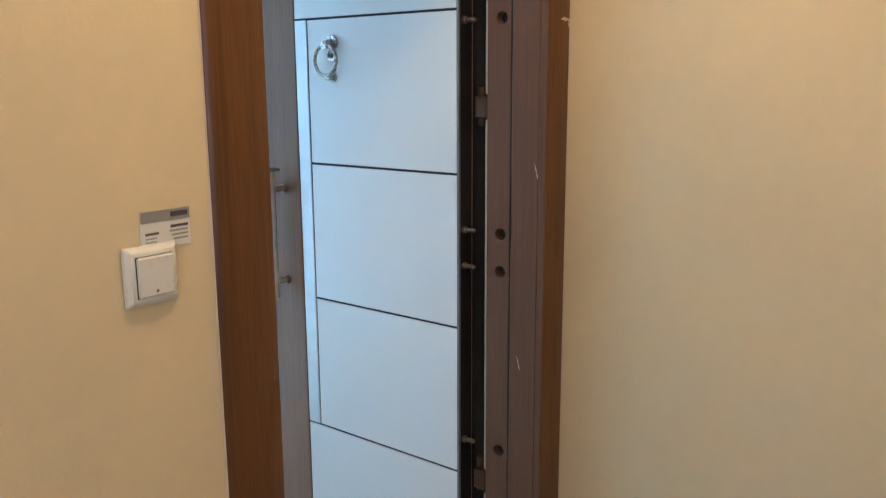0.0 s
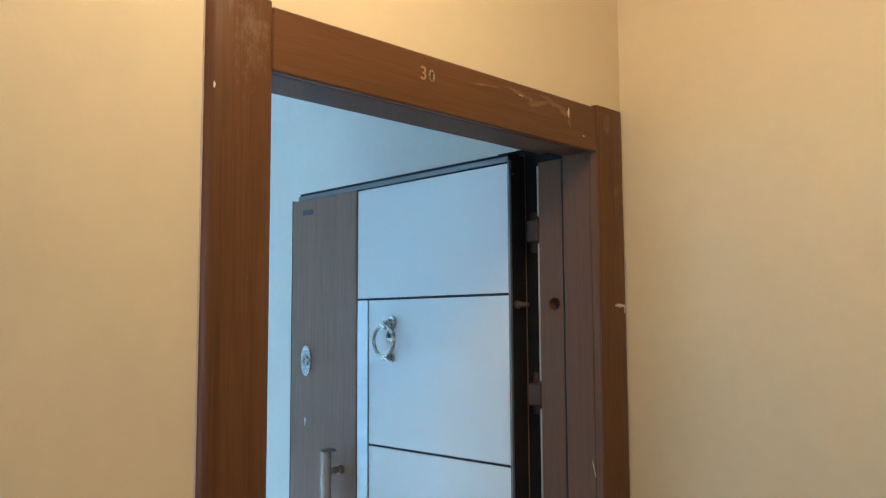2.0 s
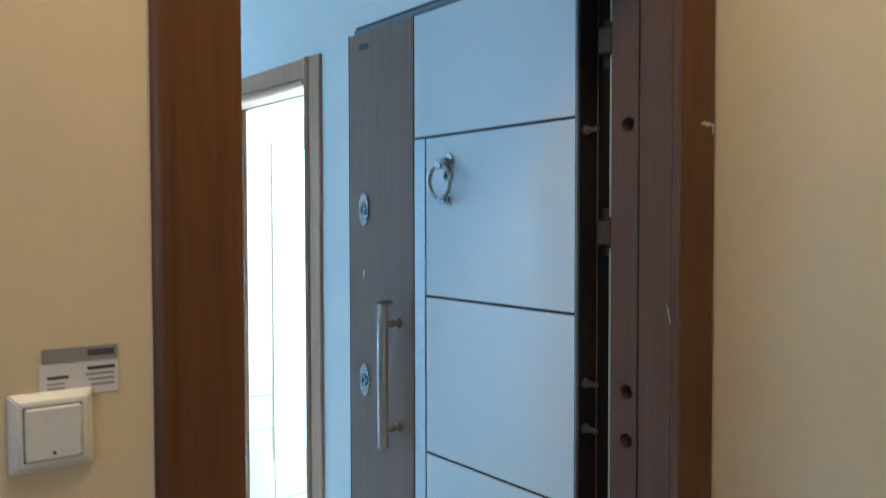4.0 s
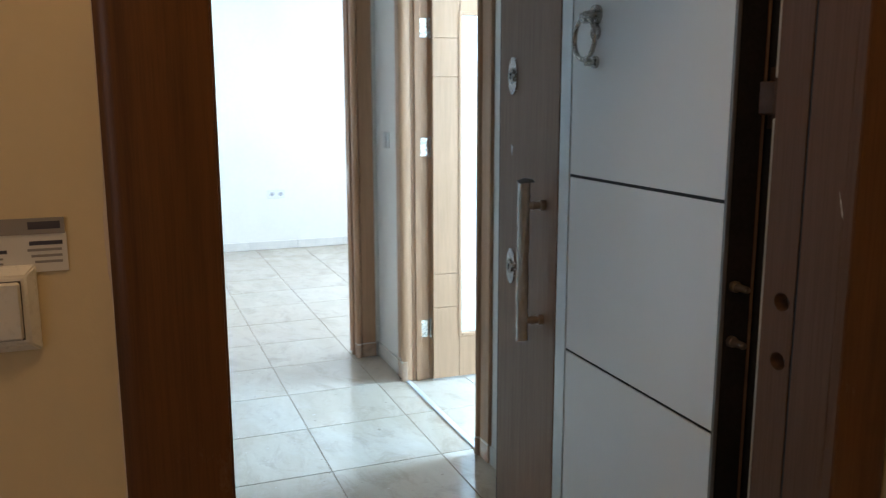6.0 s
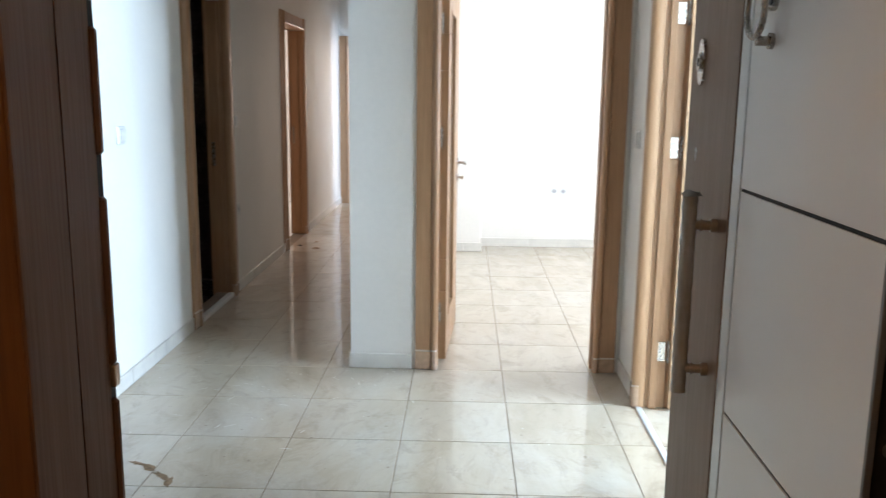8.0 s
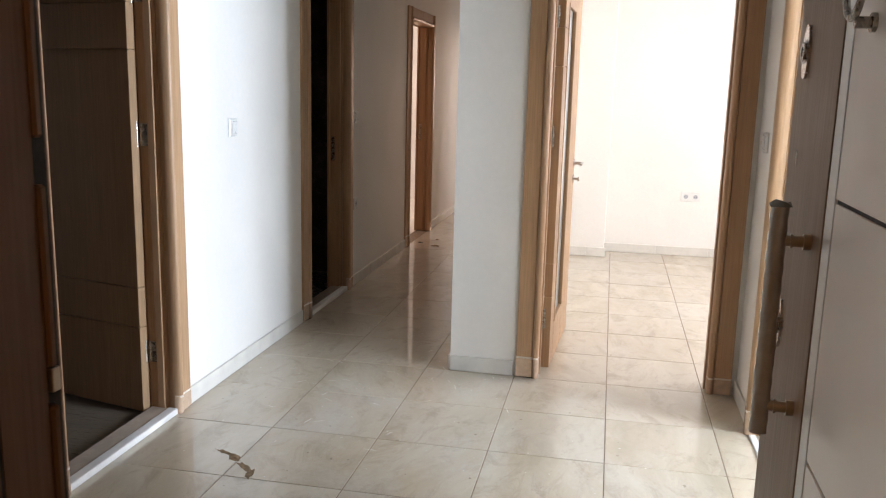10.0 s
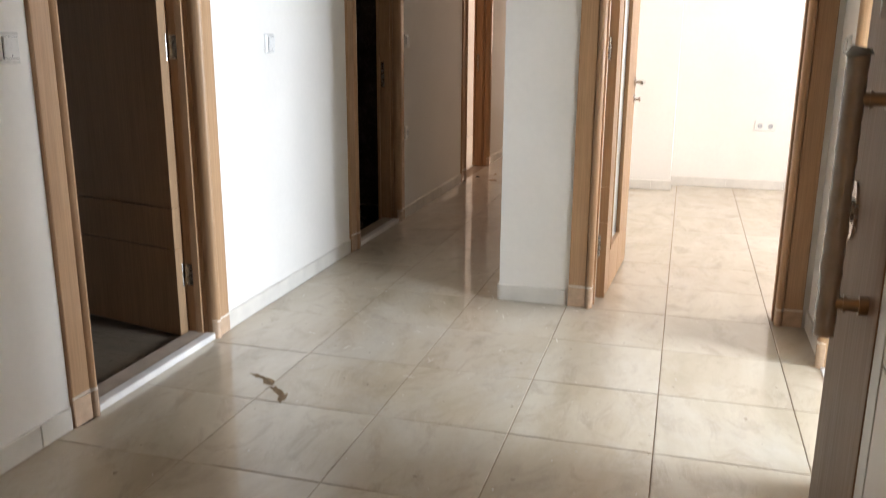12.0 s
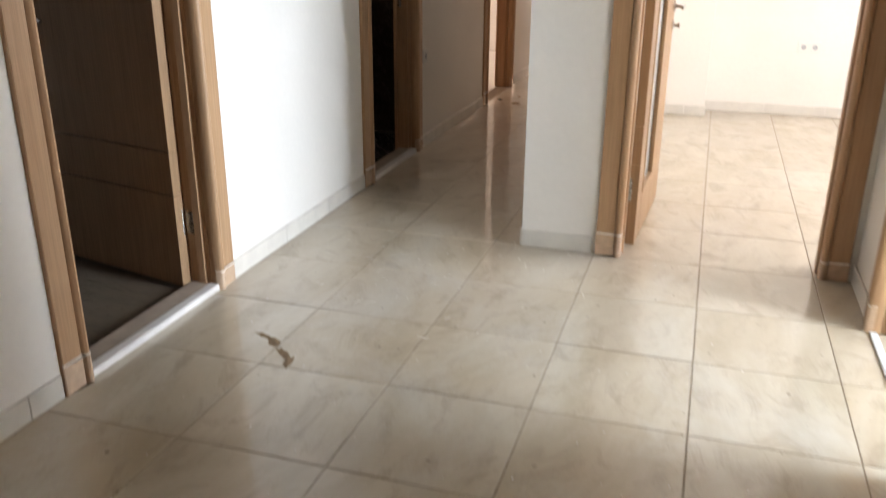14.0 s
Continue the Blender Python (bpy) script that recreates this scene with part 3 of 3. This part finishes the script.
# keeper lip on the lock side with its cut-outs
a, b = XO0 - 0.03, XO0 - 0.001
rows = [(a, b, 0.633, 0.645, z0, z1) for z0, z1 in ((0.02, 0.60), (0.64, 1.06), (1.10, 1.285), (1.33, 1.46), (1.50, ZO))]
part("keeper_lip", boxes(*rows, bevel=0.003), JAMB, frame_thing)
part("keeper_lip_back", boxes((XO0 - 0.04, XO0 - 0.012, 0.634, 0.66, 0.02, ZO)), STEELDARK, frame_thing)
part("latch_keep", boxes((XO0 - 0.008, XO0 + 0.0, 0.634, 0.6465, 1.075, 1.10), bevel=0.001), BRASS, frame_thing)
# inner trim on the hall side
part("inner_trim", boxes((XO0 - 0.11, XO0 - 0.030, YI, YI + 0.03, 0, 2.11), (XO1 + 0.13, XO1 + 0.20, YI, YI + 0.014, 0, 2.11), (XO0 - 0.030, XO1 + 0.13, YI, YI + 0.014, 2.05, 2.11), bevel=0.003), WALNUT, frame_thing)


def lettering(name, words, size, m, material, parent, depth=0.0012):
    data = bpy.data.curves.new(name, "FONT")
    data.body, data.size, data.extrude, data.align_x, data.align_y = words, size, depth, "CENTER", "CENTER"
    tmp = new(name + "_outline", data)
    me = bpy.data.meshes.new_from_object(tmp.evaluated_get(bpy.context.evaluated_depsgraph_get()))
    bpy.data.objects.remove(tmp)
    me.materials.clear()
    me.materials.append(material)
    ob = new(name, me)
    ob.parent = parent
    ob.matrix_basis = m
    return ob


tagged(lettering("door_number", "3", 0.036, pose(-0.257, 0.4565, 2.037, 90), GILT, frame_thing), "gilt numeral 3")
tagged(lettering("door_number", "0", 0.033, pose(-0.236, 0.4565, 2.036, 90), SATIN, frame_thing), "worn silver numeral 0")


def blot(name, centre, axis_a, axis_b, ra, rb, seed, material, parent, label="", lift=0.0006, n=18):
    """A small flake or smear: an uneven thin patch in the plane of two directions."""
    rnd = random.Random(seed)
    c, a, b = Vector(centre), Vector(axis_a), Vector(axis_b)
    up = a.cross(b).normalized()
    bm = bmesh.new()
    rim = []
    for i in range(n):
        th = math.tau * i / n
        k = 0.55 + 0.6 * rnd.random()
        rim.append(bm.verts.new(c + a * (ra * k * math.cos(th)) + b * (rb * k * math.sin(th))))
    mid = bm.verts.new(c + up * lift)
    for i in range(n):
        bm.faces.new((rim[i], rim[(i + 1) % n], mid))
    bmesh.ops.recalc_face_normals(bm, faces=bm.faces)
    return part(name, bm, material, parent, label)


for i, (x, z, ra, rb) in enumerate(((0.372, 1.621, 0.022, 0.005), (0.390, 1.612, 0.004, 0.012), (0.398, 1.72, 0.002, 0.010), (0.24, 2.0, 0.004, 0.002), (0.02, 2.05, 0.008, 0.001), (0.185, 2.042, 0.004, 0.012), (-0.682, 1.93, 0.002, 0.006))):
    blot("paint_chip", (x, 0.4545, z), (1, 0, 0), (0, 0, 1), ra, rb, i, FILLER, frame_thing, lift=0.0008)
for i, (x, z, ra, rb, ang) in enumerate(((0.03, 2.052, 0.055, 0.005, -8), (0.08, 2.045, 0.05, 0.007, 12), (0.12, 2.058, 0.03, 0.008, -15), (0.17, 2.045, 0.035, 0.009, -25), (0.19, 2.02, 0.012, 0.004, -60), (-0.09, 2.05, 0.05, 0.003, 5))):
    a = radians(ang)
    blot("rubbed_scuff", (x, 0.4563, z), (math.cos(a), 0, math.sin(a)), (-math.sin(a), 0, math.cos(a)), ra, rb, 60 + i, SCUFF, frame_thing, lift=0.0004)
for i, (y, z) in enumerate(((0.485, 1.255), (0.53, 0.75))):
    blot("scratch", (XO1 + 0.0026, y, z), (0, 1, 0), (0, 0.25, 1), 0.0015, 0.02, 40 + i, FILLER, frame_thing)
# ragged filler bead along the trim
rnd = random.Random(5)
bm = bmesh.new()
edge = []
for k in range(150):
    z = 2.07 * k / 149
    w = 0.0006 + (0.0035 if z < 1.35 else 0.0012) * max(0.0, noise.noise((z * 9, 0, 0)) + 0.5 * noise.noise((z * 40, 3, 0)) + 0.1)
    edge.append([bm.verts.new(p) for p in ((-0.6915, 0.4662, z), (-0.692 - w, 0.4675, z), (-0.692 - 1.7 * w, 0.4697, z))])
for p, q in zip(edge, edge[1:]):
    for m in (0, 1):
        bm.faces.new((p[m], p[m + 1], q[m + 1], q[m]))
bmesh.ops.recalc_face_normals(bm, faces=bm.faces)
part("filler_bead", bm, FILLER, frame_thing, "ragged pale filler bead")

# ---- entrance door leaf ----
XF = 0.277                     # outer face, turned to the hall
Y0, Y1 = 0.708, 1.648
leaf = empty("entrance_door", pose(XF, Y0, 0.0, 0, 0, -0.9), "white and walnut steel security door standing wide open", "door")
inv = Matrix.Translation((-XF, -Y0, 0))


def leafpart(name, bm, material, label="", parent=None):
    bmesh.ops.transform(bm, matrix=inv, verts=bm.verts)
    return part(name, bm, material, parent or leaf, label)


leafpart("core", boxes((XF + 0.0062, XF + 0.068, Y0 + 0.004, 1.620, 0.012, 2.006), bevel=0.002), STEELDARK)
leafpart("groove_backing", boxes((XF + 0.004, XF + 0.006, Y0 + 0.004, Y1 - 0.004, 0.022, 1.98)), GAPBLACK)
leafpart("back_panel", boxes((XF + 0.068, XF + 0.078, Y0 + 0.008, Y1 - 0.004, 0.012, 2.012), bevel=0.002), TAUPE, "taupe veneered inner face")
leafpart("edge_trim", boxes((XF - 0.001, XF + 0.008, Y0 - 0.003, Y0 + 0.004, 0.018, 1.986), (XF + 0.001, XF + 0.006, Y0 + 0.004, 1.620, 1.984, 1.997), bevel=0.001), GREYTRIM, "grey aluminium edge trim")
leafpart("free_edge_trim", boxes((XF - 0.001, XF + 0.03, Y1, Y1 + 0.005, 0.018, 1.986), bevel=0.001), STEELDARK)
ZG = (0.02, 0.402, 0.820, 1.236, 1.653, 1.982)
YS, YC = 1.310, 1.257          # wood strip edge, metal strip edge
for i, (a, b) in enumerate(zip(ZG, ZG[1:])):
    y1 = YC if 0 < i < 4 else YS
    leafpart("panel", boxes((XF, XF + 0.004, Y0 + 0.005, y1 - 0.0032, a + 0.0034, b - 0.0034), bevel=0.0006), LACQUER, "white lacquered panel")
leafpart("metal_strip", boxes((XF - 0.0005, XF + 0.004, YC + 0.0022, YS - 0.003, 0.4045, 1.6505), bevel=0.0006), ALUSTRIP, "pale aluminium strip")
leafpart("wood_strip", boxes((XF - 0.002, XF + 0.004, YS, Y1 - 0.001, 0.02, 1.983), bevel=0.001), TAUPE, "taupe walnut lock stile")
leafpart("maker_plate", boxes((XF - 0.004, XF - 0.002, 1.535, 1.588, 1.932, 1.948), bevel=0.001), INK, "small dark maker's plate")
for z in (1.468, 0.966):
    out = [(math.cos(math.tau * i / 32) * 0.026, math.sin(math.tau * i / 32) * 0.048) for i in range(32)]
    to_leaf = Matrix(((0, 0, -1, XF - 0.002), (1, 0, 0, 1.561), (0, 1, 0, z), (0, 0, 0, 1)))
    plate = leafpart("lock_escutcheon", prism(bmesh.new(), out, 0, 0.005, to_leaf), CHROME, "oval satin lock plate")
    leafpart("lock_cylinder", rod(rod(bmesh.new(), (XF - 0.0075, 1.561, z), (XF - 0.012, 1.561, z), 0.017, 28), (XF - 0.007, 1.561, z), (XF - 0.0085, 1.561, z), 0.021, 28), SATIN, parent=plate)
    leafpart("keyhole", boxes((XF - 0.0135, XF - 0.011, 1.5595, 1.5625, z - 0.008, z + 0.008)), GAPBLACK, parent=plate)
for z in HOLES:
    bm = rod(bmesh.new(), (XF + 0.03, Y0 + 0.006, z), (XF + 0.03, Y0 - 0.03, z), 0.0065, 18)
    rod(bm, (XF + 0.03, Y0 - 0.029, z), (XF + 0.03, Y0 - 0.034, z), 0.0045, 18)
    rod(bm, (XF + 0.03, Y0 + 0.004, z), (XF + 0.03, Y0 - 0.004, z), 0.010, 18)
    leafpart("dog_bolt", bm, BRASS, "brassy fixed hinge-side bolt")
for z in (1.93, 1.955, 0.06):
    leafpart("edge_screw", rod(bmesh.new(), (XF + 0.02, Y0 + 0.005, z), (XF + 0.02, Y0 + 0.002, z), 0.004, 14), SATIN)
# knocker: rosette, peephole, hanging ring and striker
KY, KZ = 1.152, 1.536
bm = rod(bmesh.new(), (XF, KY, KZ + 0.048), (XF - 0.008, KY, KZ + 0.048), 0.021, 28)
rod(bm, (XF - 0.006, KY, KZ + 0.048), (XF - 0.032, KY, KZ + 0.046), 0.011, 20, 0.009)
rod(bm, (XF, KY, KZ + 0.012), (XF - 0.007, KY, KZ + 0.012), 0.016, 24)
rod(bm, (XF, KY, KZ - 0.05), (XF - 0.026, KY, KZ - 0.05), 0.008, 20)
rod(bm, (XF, KY, KZ - 0.05), (XF - 0.006, KY, KZ - 0.05), 0.013, 20)
rod(bm, (XF - 0.024, KY, KZ + 0.042), (XF - 0.038, KY, KZ + 0.040), 0.0125, 22, 0.011)
knock = leafpart("knocker_rose", bm, SATIN, "satin nickel knocker mount with a peephole")
bm = ring(bmesh.new(), (0, 0, 0), 0.0425, 0.0052, Matrix(((0, 0, -1, XF - 0.03), (1, 0, 0, KY), (0, 1, 0, KZ - 0.002), (0, 0, 0, 1))))
leafpart("knocker_ring", bm, SATIN, "satin nickel ring", knock)
leafpart("peephole", rod(bmesh.new(), (XF - 0.0072, KY, KZ + 0.012), (XF - 0.009, KY, KZ + 0.012), 0.007, 18), GAPBLACK, parent=knock)
# pull handle in its shipping wrap
HY, HX = 1.385, XF - 0.054
bm = bmesh.new()
for z in (1.152, 0.862):
    rod(bm, (XF - 0.002, HY - 0.006, z), (HX, HY, z), 0.0095, 18)
    rod(bm, (XF - 0.002, HY - 0.006, z), (XF - 0.014, HY - 0.0055, z), 0.0135, 20)
    rod(bm, (XF - 0.030, HY - 0.003, z), (XF - 0.034, HY - 0.0027, z), 0.0125, 20)
leafpart("handle_posts", bm, BRASS, "brassy handle posts")
pull = leafpart("pull_bar", rod(bmesh.new(), (HX, HY, 0.815), (HX, HY, 1.195), 0.0125, 24), SATIN, "satin pull bar")
bm = bmesh.new()
rows = []
for k in range(60):
    z = 0.812 + 0.398 * k / 59
    rows.append([])
    for j in range(20):
        th = math.tau * j / 20
        r = 0.0146 + 0.0022 * max(0.0, noise.noise((2.2 * math.cos(th), 2.2 * math.sin(th), z * 16))) + 0.0006 * math.sin(z * 190 + 3 * th)
        rows[-1].append(bm.verts.new((HX + r * math.cos(th), HY + r * math.sin(th), z)))
for p, q in zip(rows, rows[1:]):
    for j in range(20):
        bm.faces.new((p[j], p[(j + 1) % 20], q[(j + 1) % 20], q[j]))
bm.faces.new(rows[0][::-1])
bm.faces.new(rows[-1])
leafpart("handle_wrap", bm, WRAP, "crumpled clear plastic wrap on the bar", pull)
bm = bmesh.new()
fan = [bm.verts.new((HX + dx, HY + dy, 1.208 + dz)) for dx, dy, dz in ((-0.016, -0.012, 0), (0.012, -0.02, 0.012), (0.014, -0.034, 0.004), (0.004, -0.04, 0.012), (-0.012, -0.026, 0.016), (-0.016, 0.012, 0.004))]
bm.faces.new(fan)
bmesh.ops.solidify(bm, geom=bm.faces[:], thickness=0.001)
leafpart("wrap_end", bm, WRAP, "loose end of the wrap", pull)
chip = bmesh.new()
prism(chip, [(0, 0), (0.012, 0.006), (0.007, -0.022), (0.004, -0.01)], 0, 0.001, Matrix(((0, 0, -1, XF - 0.002), (1, 0, 0, 1.561), (0, 1, 0, 1.285), (0, 0, 0, 1))))
leafpart("paper_scrap", chip, CARD, "torn white scrap of film")


# ---- landing fittings ----
def wall_switch(name, m, w, h, label, group=""):
    """A bevelled rocker switch; local x along the wall, y into the room, z up, origin at its middle."""
    ob = empty(name, m, label, "light switch", group=group)
    bm = bmesh.new()
    rings = []
    for d, grow in ((0.0, 0.0), (0.006, 0.0), (0.0135, -0.009)):
        rings.append([bm.verts.new((sx * (w / 2 + grow), d, sz * (h / 2 + grow))) for sx, sz in ((-1, -1), (1, -1), (1, 1), (-1, 1))])
    for p, q in zip(rings, rings[1:]):
        for j in range(4):
            bm.faces.new((p[j], p[(j + 1) % 4], q[(j + 1) % 4], q[j]))
    bm.faces.new(rings[-1])
    bm.faces.new(rings[0][::-1])
    bmesh.ops.recalc_face_normals(bm, faces=bm.faces)
    bmesh.ops.bevel(bm, geom=bm.edges[:], offset=0.0015, segments=2, affect="EDGES")
    part("plate", bm, PLASTIC, ob)
    part("shadow_gap", boxes((-w * 0.345, w * 0.345, 0.0133, 0.0139, -h * 0.345, h * 0.345)), PLASTICGREY, ob)
    rocker = boxes((-w * 0.335, w * 0.335, 0.0135, 0.020, -h * 0.335, h * 0.335), bevel=0.002)
    for v in rocker.verts:
        if v.co.y > 0.0175 and v.co.z < 0:
            v.co.y -= 0.002
    rocker = part("rocker", rocker, PLASTIC, ob)
    part("indicator", rod(bmesh.new(), (0, 0.0165, -h * 0.25), (0, 0.0185, -h * 0.25), 0.0022, 12), PLASTICGREY, rocker)
    return ob


wall_switch("light_switch", pose(-0.804, YE, 1.207, 0, 0, 180), 0.086, 0.086, "white plastic rocker switch on the cream landing wall")
card = empty("business_card", pose(-0.773, YE - 0.001, 1.269, 0, 0, 180), "white business card with a grey band stuck above the switch", "card")
part("sheet", boxes((-0.042, 0.042, 0, 0.001, -0.027, 0.012), bevel=0.0003), CARD, card)
part("band", boxes((-0.041, 0.039, 0.0008, 0.0022, 0.011, 0.027), bevel=0.0003), CARDGREY, card, "silver grey printed band")
part("brand_bar", boxes((-0.037, -0.008, 0.0022, 0.0026, 0.016, 0.0235)), INK, card)
part("print_bar", boxes((-0.038, -0.008, 0.001, 0.0014, 0.000, 0.004)), INK, card)
for k in range(3):
    part("print_bar", boxes((-0.037, -0.006 - 0.003 * k, 0.001, 0.0013, -0.006 - 0.006 * k, -0.0035 - 0.006 * k)), CARDGREY, card)
part("print_bar", boxes((0.012, 0.034, 0.001, 0.0014, -0.007, -0.0035)), INK, card)
for k in range(2):
    part("print_bar", boxes((0.016, 0.034, 0.001, 0.0013, -0.013 - 0.005 * k, -0.011 - 0.005 * k)), CARDGREY, card)

lamp = empty("ceiling_light", pose(-0.6, -0.1, H), "round opal ceiling lamp on the landing", "ceiling light")
part("lamp_base", rod(bmesh.new(), (0, 0, 0), (0, 0, -0.02), 0.15, 40), WHITEPVC, lamp)
n = Nodes("lit opal glass")
n.set(Base_Color=(0.8, 0.75, 0.65), Roughness=0.4, Emission_Color=(1.0, 0.78, 0.5), Emission_Strength=2.0)
part("lamp_rim", rod(bmesh.new(), (0, 0, -0.02), (0, 0, -0.05), 0.145, 40, 0.125), n.mat, lamp)

# ---- hall fittings ----
wall_switch("light_switch", pose(XL, 3.60, 1.19, 0, 0, -90), 0.082, 0.086, "white rocker switch on the hall wall between two doors", "hall switches")
wall_switch("light_switch", pose(XL, 2.065, 1.19, 0, 0, -90), 0.082, 0.086, "white rocker switch beside the bedroom door", "hall switches")
wall_switch("light_switch", pose(XL, 5.53, 1.19, 0, 0, -90), 0.082, 0.086, "white rocker switch past the bathroom door", "hall switches")
wall_switch("light_switch", pose(XR, 3.69, 1.20, 0, 0, 90), 0.082, 0.086, "white rocker switch beside the kitchen door", "hall switches")


def socket(m, count, label):
    ob = empty("power_socket", m, label, "socket")
    w = 0.082 * count
    part("plate", boxes((-w / 2, w / 2, 0, 0.009, -0.042, 0.042), bevel=0.003), PLASTIC, ob)
    for k in range(count):
        x = -w / 2 + 0.041 + 0.082 * k
        well = ring(bmesh.new(), (0, 0, 0), 0.022, 0.003, Matrix(((1, 0, 0, x), (0, 0, 1, 0.009), (0, 1, 0, 0), (0, 0, 0, 1))), 28, 8)
        part("socket_rim", well, PLASTIC, ob)
        part("socket_well", rod(bmesh.new(), (x, 0.0085, 0), (x, 0.0096, 0), 0.020, 28), paint("socket shade", (0.45, 0.45, 0.46), 0.5), ob)
        for d in (-0.0095, 0.0095):
            part("pin_hole", rod(bmesh.new(), (x + d, 0.0094, 0), (x + d, 0.0101, 0), 0.003, 12), PLASTICGREY, ob)
    return ob


socket(pose(0.66, 7.45, 0.525, 0, 0, 180), 2, "white double power socket on the living room wall")
socket(pose(XL, 5.53, 0.585, 0, 0, -90), 1, "white single power socket low on the corridor wall")

# dirt left by the builders
for i, (x, y, ra, rb, ang) in enumerate(((-1.425, 2.70, 0.055, 0.014, 160), (-1.37, 2.665, 0.05, 0.02, 120), (-1.30, 2.60, 0.06, 0.016, 140), (-1.26, 2.55, 0.045, 0.017, 100))):
    a = radians(ang)
    ob = blot("dried_mud", (x, y, 0.0006), (math.cos(a), math.sin(a), 0), (-math.sin(a), math.cos(a), 0), ra, rb, 70 + i, MUD, None, lift=0.0015)
    tagged(ob, "brown smear of dried mud on the hall tiles", "dirt", "mud smears")
for i, (x, y, ra, rb) in enumerate(((-1.72, 7.3, 0.03, 0.02), (-1.55, 7.18, 0.05, 0.03), (-1.6, 7.5, 0.02, 0.02))):
    tagged(blot("rubble_crumb", (x, y, 0.001), (1, 0, 0), (0, 1, 0), ra, rb, 90 + i, GAPBLACK if i == 0 else MUD, None, lift=0.01), "dark crumb of rubble on the corridor floor", "rubble", "corridor rubble")

# plaster crumbs and chalky scrapes trodden over the hall tiles
CHALK = paint("white plaster dust", (0.74, 0.71, 0.67), 0.9, vary=0.1, scale=80)
rnd = random.Random(21)
bm = bmesh.new()
for k in range(150):
    streak = k % 3 == 0
    x, y = (rnd.gauss(-1.05, 0.3), rnd.gauss(3.55, 0.35)) if streak else (rnd.uniform(-1.74, 0.2), rnd.uniform(1.5, 4.6))
    x = max(-1.76, min(0.5, x))
    y = y if x < -0.8 else min(y, 3.82)
    ra, rb, turn = (rnd.uniform(0.008, 0.035), rnd.uniform(0.0008, 0.003), rnd.uniform(0, math.pi)) if streak else (rnd.uniform(0.0015, 0.005), rnd.uniform(0.0015, 0.004), rnd.uniform(0, math.pi))
    ca, sa = math.cos(turn), math.sin(turn)
    rim = []
    for i in range(9):
        th, f = math.tau * i / 9, rnd.uniform(0.5, 1.1)
        u, v = ra * f * math.cos(th), rb * f * math.sin(th)
        rim.append(bm.verts.new((x + u * ca - v * sa, y + u * sa + v * ca, 0.0008)))
    top = bm.verts.new((x, y, 0.0013 if streak else 0.003))
    for i in range(9):
        bm.faces.new((rim[i], rim[(i + 1) % 9], top))
tagged(part("plaster_dust", bm, CHALK), "white plaster crumbs and scrapes on the tiles", "dust", kind="stuff")

# ---- tiled floor ----
floor = structure("floor", boxes((XL - T, 3.28, YI, YN + T, -0.12, -0.0022), (-0.64, 0.42, 0.63, YI, -0.12, -0.0022)), GROUT, "cream marble-look porcelain tiles with brown joints", "floor")
S, GAP = 0.45, 0.0017


def tile_mesh(w, d):
    me = bpy.data.meshes.new("tile")
    c = 0.0012
    v = [(sx * w / 2, sy * d / 2, -0.009) for sx, sy in ((-1, -1), (1, -1), (1, 1), (-1, 1))]
    v += [(x, y, -0.0009) for x, y, z in v]
    v += [(x - math.copysign(c, x), y - math.copysign(c, y), 0.0) for x, y, z in v[:4]]
    f = [(8, 9, 10, 11)] + [(a + i, a + (i + 1) % 4, a + 4 + (i + 1) % 4, a + 4 + i) for a in (0, 4) for i in range(4)]
    me.from_pydata(v, [], f)
    me.materials.append(TILE)
    return me


shared = {}
rnd = random.Random(3)
for x0, x1, y0, y1 in ((XL, XR, YI, 3.87), (XL, XC, 3.87, YN), (XC, 3.28, 3.87, 7.45), (XR, 3.28, YI, 3.87)):
    for i in range(math.floor(x0 / S), math.ceil(x1 / S)):
        for j in range(math.floor((y0 - 2.07) / S), math.ceil((y1 - 2.07) / S)):
            a0, a1 = max(x0, i * S), min(x1, (i + 1) * S)
            b0, b1 = max(y0, 2.07 + j * S), min(y1, 2.07 + (j + 1) * S)
            w, d = round(a1 - a0 - 2 * GAP, 4), round(b1 - b0 - 2 * GAP, 4)
            if w < 0.012 or d < 0.012:
                continue
            if (w, d) not in shared:
                shared[w, d] = tile_mesh(w, d)
            ob = new("tile", shared[w, d])
            ob.parent = floor
            ob.matrix_basis = pose((a0 + a1) / 2, (b0 + b1) / 2, 0.0004 * rnd.random(), 0.05 * rnd.uniform(-1, 1), 0.05 * rnd.uniform(-1, 1))
